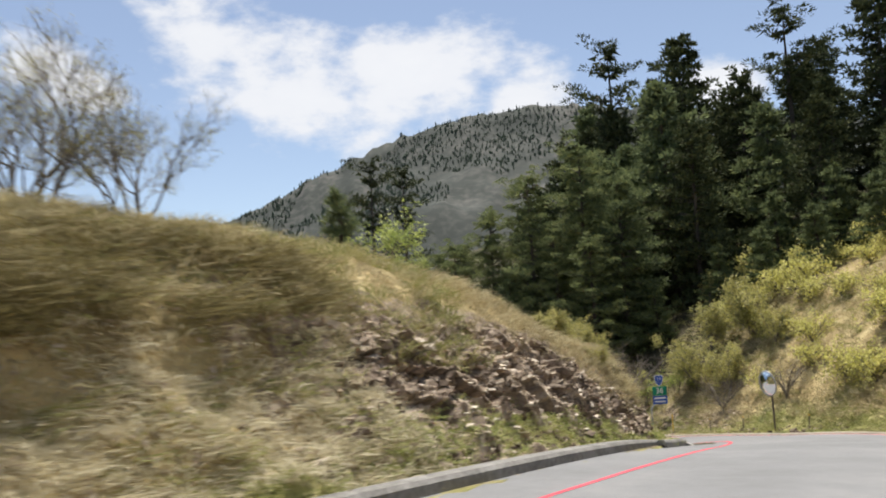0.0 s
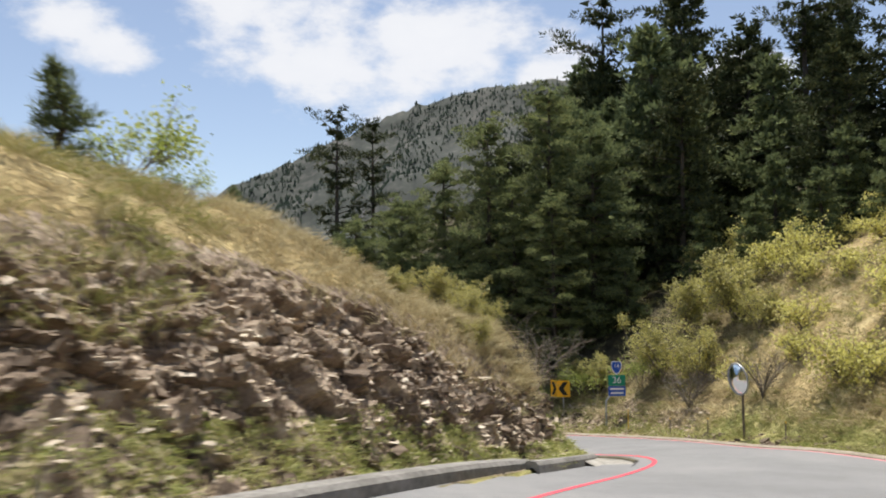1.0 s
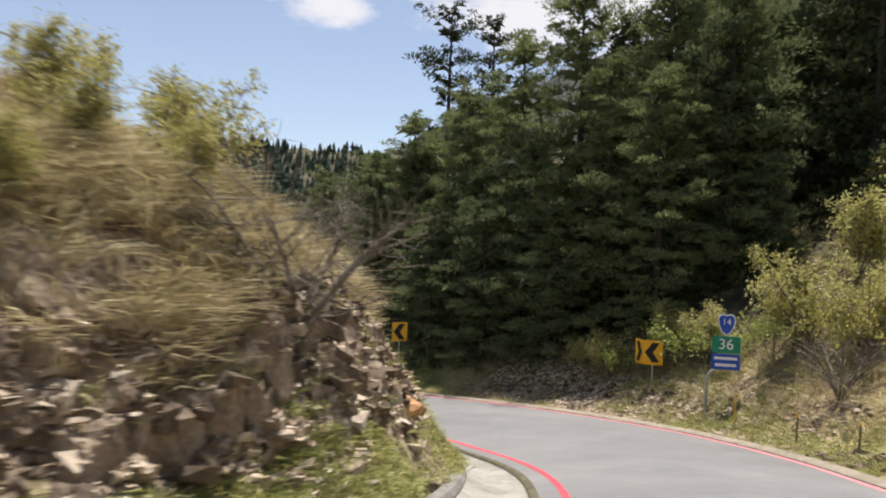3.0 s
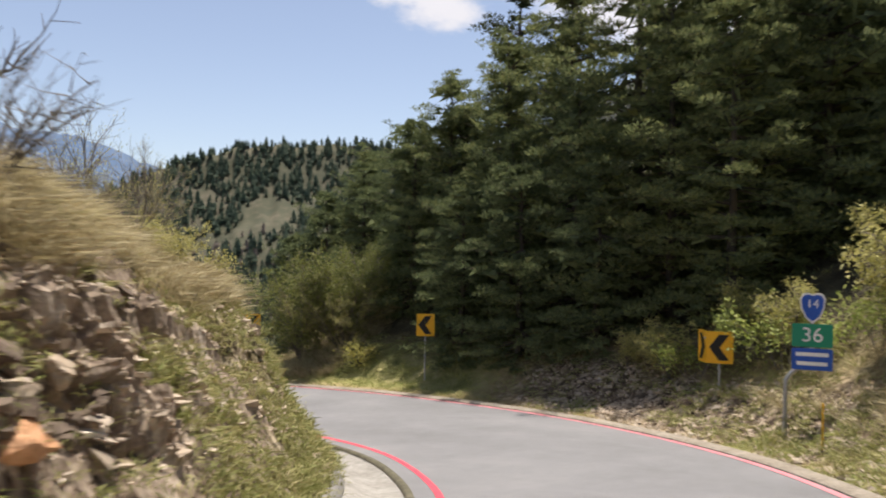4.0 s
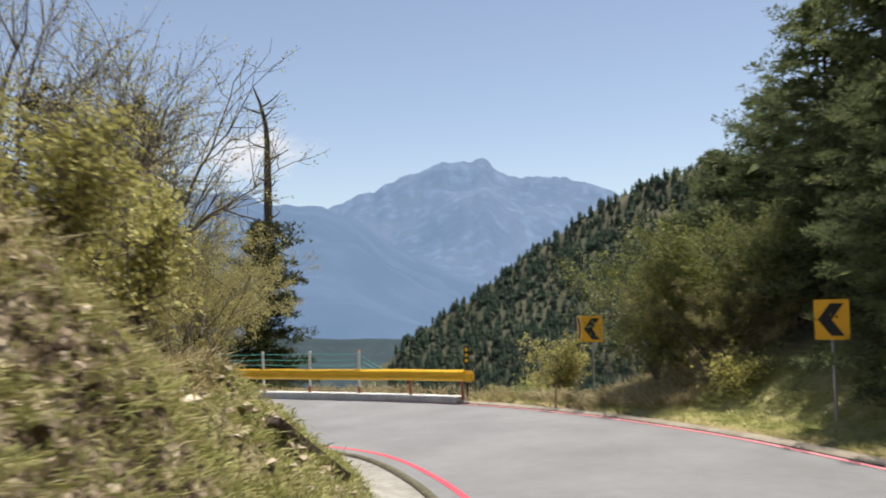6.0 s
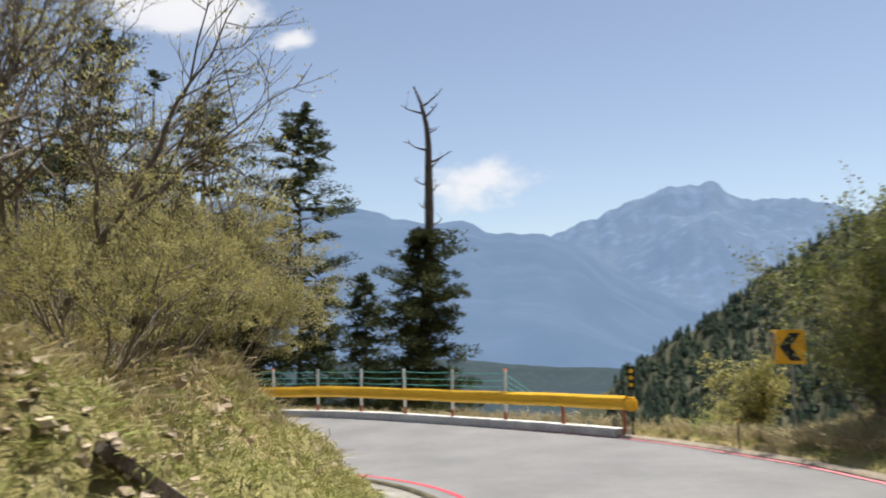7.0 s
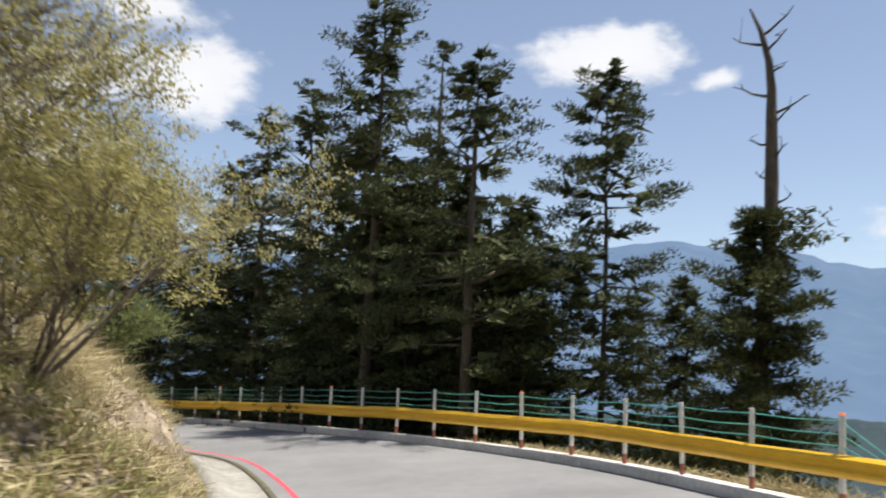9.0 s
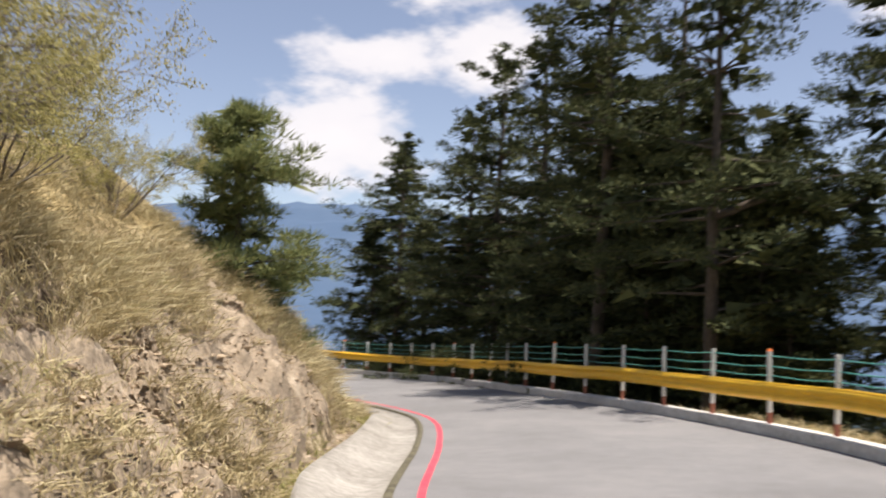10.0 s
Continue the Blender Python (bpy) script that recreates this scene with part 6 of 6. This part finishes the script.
def chevron_sign(at, to, height, double, label):
    root = tagged(new("chevron_sign"), label, "road sign", "chevron signs round the bend")
    part("post", rod((0, 0.05, -0.2), (0, 0.05, height + 0.3), 0.03), STEEL, root)

    def plate(parent_m, flip):
        p = part("panel", flat_shape(rounded(0.58, 0.72, 0.035), 0.012), SIGN_YELLOW, root)
        p.matrix_basis = parent_m
        s = -1 if flip else 1
        pts = [(0.2, 0.29), (-0.02, 0.29), (-0.23, 0), (-0.02, -0.29), (0.2, -0.29), (0.0, 0)]
        pts = [(x * s, z) for x, z in (pts if s > 0 else pts[::-1])]
        c = part("chevron", flat_shape(pts, 0.004, -0.006), BLACK, p, "black chevron")
        return p

    plate(Matrix.Translation((0, 0, height)), False)
    if double:
        plate(Matrix.Translation((-0.38, 0.28, height)) @ Matrix.Rotation(radians(-72), 4, "Z"), True)
        part("bracket", box(0.5, 0.03, 0.03, (-0.1, 0.06, height + 0.2)), STEEL, root)
    root.matrix_basis = facing(at, to)
    return root


def gz(x, y):
    return float(ground_z(np.array([x]), np.array([y]))[0])


for x, y, top, to, dbl, lab in [(-3.8, 52.0, 2.66, (0.4, -0.92), True, "yellow and black double chevron sign on the scree"), (-14.28, 53.7, 2.35, (0.72, -0.7), False, "yellow chevron sign in front of the dark forest"), (-22.9, 53.3, 1.84, (0.85, -0.53), True, "yellow chevron sign beside a bush")]:
    chevron_sign((x, y, gz(x, y)), to, top - gz(x, y), dbl, lab)


def lettering(text, size, mat, parent, at, name="lettering"):
    cu = bpy.data.curves.new(name, "FONT")
    cu.body, cu.size, cu.align_x, cu.align_y, cu.extrude = text, size, "CENTER", "CENTER", 0.002
    tmp = new(name, cu)
    me = bpy.data.meshes.new_from_object(tmp.evaluated_get(bpy.context.evaluated_depsgraph_get()))
    bpy.data.objects.remove(tmp)
    o = part(name, me, mat, parent)
    o.matrix_basis = Matrix.Translation(at) @ Matrix.Rotation(radians(90), 4, "X")
    return o


def route_sign(at, to, top):
    root = tagged(new("route_sign"), "route and distance sign on a bent steel pole", "road sign")
    part("pole", mesh_of("pole", *tube(np.array([(-0.45, 0.03, -0.2), (-0.45, 0.03, 0.9), (-0.44, 0.03, 1.06), (-0.36, 0.03, 1.18), (-0.1, 0.03, 1.42), (0, 0.03, 1.55), (0, 0.03, top + 0.75)]), np.full(7, 0.04), 10), [STEEL], smooth=True), None, root)
    g = part("distance_panel", flat_shape(rounded(0.7, 0.43), 0.015), SIGN_GREEN, root, "green panel with white numerals")
    g.matrix_basis = Matrix.Translation((0, -0.03, top))
    lettering("36", 0.38, WHITE, g, (0, -0.006, 0))
    b = part("text_panel", flat_shape(rounded(0.7, 0.4), 0.015), SIGN_BLUE, root, "blue panel with rows of small white text")
    b.matrix_basis = Matrix.Translation((0, -0.03, top - 0.44))
    for z, w in ((0.09, 0.56), (-0.08, 0.52)):
        part("text_bar", box(w, 0.004, 0.07, (0, -0.004, z)), WHITE, b)
    sh = [(0, -0.3), (-0.12, -0.2), (-0.2, -0.02), (-0.22, 0.16), (-0.17, 0.25), (-0.08, 0.27), (0, 0.24), (0.08, 0.27), (0.17, 0.25), (0.22, 0.16), (0.2, -0.02), (0.12, -0.2)]
    w = part("shield", flat_shape(sh[::-1], 0.015), WHITE, root, "white-edged blue route shield")
    w.matrix_basis = Matrix.Translation((0, -0.03, top + 0.52))
    part("shield_face", flat_shape([(x * 0.88, z * 0.88) for x, z in sh[::-1]], 0.004, -0.006), SIGN_BLUE, w)
    lettering("14", 0.22, WHITE, w, (0, -0.009, 0.06))
    root.matrix_basis = facing(at, to)


route_sign((-1.15, 49.9, gz(-1.5, 49.75)), (0.3, -0.95), 3.27 - gz(-1.5, 49.75))


def road_mirror(at, normal, height):
    root = tagged(new("road_mirror"), "round convex traffic mirror on a dark pole", "mirror")
    n = Vector(normal).normalized()
    part("pole", rod((0, 0, -0.2), (0, 0, height + 0.35), 0.04), WOOD_DARK, root)
    rows, cols, r, sag = 8, 36, 0.47, 0.09
    v, f = [(0, 0, sag)], []
    for i in range(1, rows + 1):
        q = i / rows
        v += [(r * q * math.cos(6.2832 * j / cols), r * q * math.sin(6.2832 * j / cols), sag * (1 - q * q)) for j in range(cols)]
    f = [(0, 1 + j, 1 + (j + 1) % cols) for j in range(cols)]
    for i in range(rows - 1):
        for j in range(cols):
            a, b = 1 + i * cols + j, 1 + i * cols + (j + 1) % cols
            f += [(a, a + cols, b + cols), (a, b + cols, b)]
    place = Matrix.Translation(Vector((0, 0, height)) + n * 0.16) @ n.to_track_quat("Z", "Y").to_matrix().to_4x4()
    part("mirror_face", mesh_of("mirror_face", np.array(v), np.array(f), [MIRROR], smooth=True), None, root, "convex mirror").matrix_basis = place
    ring = np.array([(0.49 * math.cos(t), 0.49 * math.sin(t), 0) for t in np.linspace(0, 6.2832, 41)])
    part("rim", mesh_of("rim", *tube(ring, np.full(41, 0.03), 6), [STEEL], smooth=True), None, root, "grey rim").matrix_basis = place
    bm = bmesh.new()
    bmesh.ops.create_cone(bm, cap_ends=True, segments=36, radius1=0.2, radius2=0.48, depth=0.08, matrix=Matrix.Translation((0, 0, -0.045)))
    part("back_shell", bm, WOOD_DARK, root).matrix_basis = place
    part("bracket", box(0.06, 0.06, 0.18, (0, 0, height), 0.01), STEEL, root)
    root.matrix_basis = Matrix.Translation(at)


road_mirror((3.77, 42.96, gz(3.77, 42.96)), (-0.8, -0.58, -0.12), 4.03 - gz(3.77, 42.96))


def marker_post(x, y, h, mat, label, lean=0.0):
    root = tagged(new("marker_post"), label, "marker post", "marker posts beside the road")
    part("shaft", rod((0, 0, -0.15), (lean, 0, h), 0.022, 0.018, 8), mat, root)
    part("tip", rod((lean, 0, h), (lean, 0, h + 0.05), 0.024, 0.02, 8), YELLOW, root)
    root.matrix_basis = Matrix.Translation((x, y, gz(x, y)))


for x, y, h, m, lab, ln in [(2.59, 44.9, 0.6, GREY_BARK, "thin grey marker stake by the kerb", 0.02), (-22.4, 51.9, 0.8, GREY_BARK, "thin brown marker stake beside the bend", 0.05), (-0.55, 48.6, 0.75, YELLOW, "yellow-topped marker stake by the sign", 0.0), (4.9, 41.2, 0.6, GREY_BARK, "thin weathered stake on the verge", 0.03), (1.2, 46.6, 0.55, GREY_BARK, "short grey stake on the verge", 0.02)]:
    marker_post(x, y, h, m, lab, ln)


def delineator(x, y, z):
    root = tagged(new("delineator"), "black delineator post with amber reflectors at the rail end", "marker post")
    part("shaft", box(0.05, 0.03, 1.5, (0, 0.02, -0.75)), BLACK, root)
    p = part("plate", flat_shape(rounded(0.17, 0.56, 0.03), 0.012), BLACK, root)
    for k in (-0.17, 0.0, 0.17):
        bm = bmesh.new()
        bmesh.ops.create_cone(bm, cap_ends=True, segments=16, radius1=0.055, radius2=0.05, depth=0.012, matrix=Matrix.Translation((0, -0.006, k)) @ Matrix.Rotation(radians(90), 4, "X"))
        part("reflector", bm, AMBER, p)
    root.matrix_basis = facing((x, y, z), (0.95, -0.2))


delineator(-26.3, 50.75, 1.02)


def plank(a, b):
    a, b = Vector(a), Vector(b)
    root = tagged(new("plank"), "dark rotten plank lying on the grassy bank", "plank")
    bm = box(0.24, 0.09, (b - a).length, bevel=0.012)
    bmesh.ops.subdivide_edges(bm, edges=[e for e in bm.edges if e.calc_length() > 0.4], cuts=6)
    for v in bm.verts:
        v.co += Vector((noise.noise(v.co * 3), noise.noise(v.co * 3 + Vector((5, 0, 0))), 0)) * 0.02
    part("board", bm, WOOD_DARK, root)
    root.matrix_basis = Matrix.Translation((a + b) / 2) @ (b - a).to_track_quat("Z", "Y").to_matrix().to_4x4()


pa, pb = (-10.72, 43.5), (-11.22, 44.32)
plank((*pa, gz(*pa) + 0.16), (*pb, gz(*pb) + 0.16))
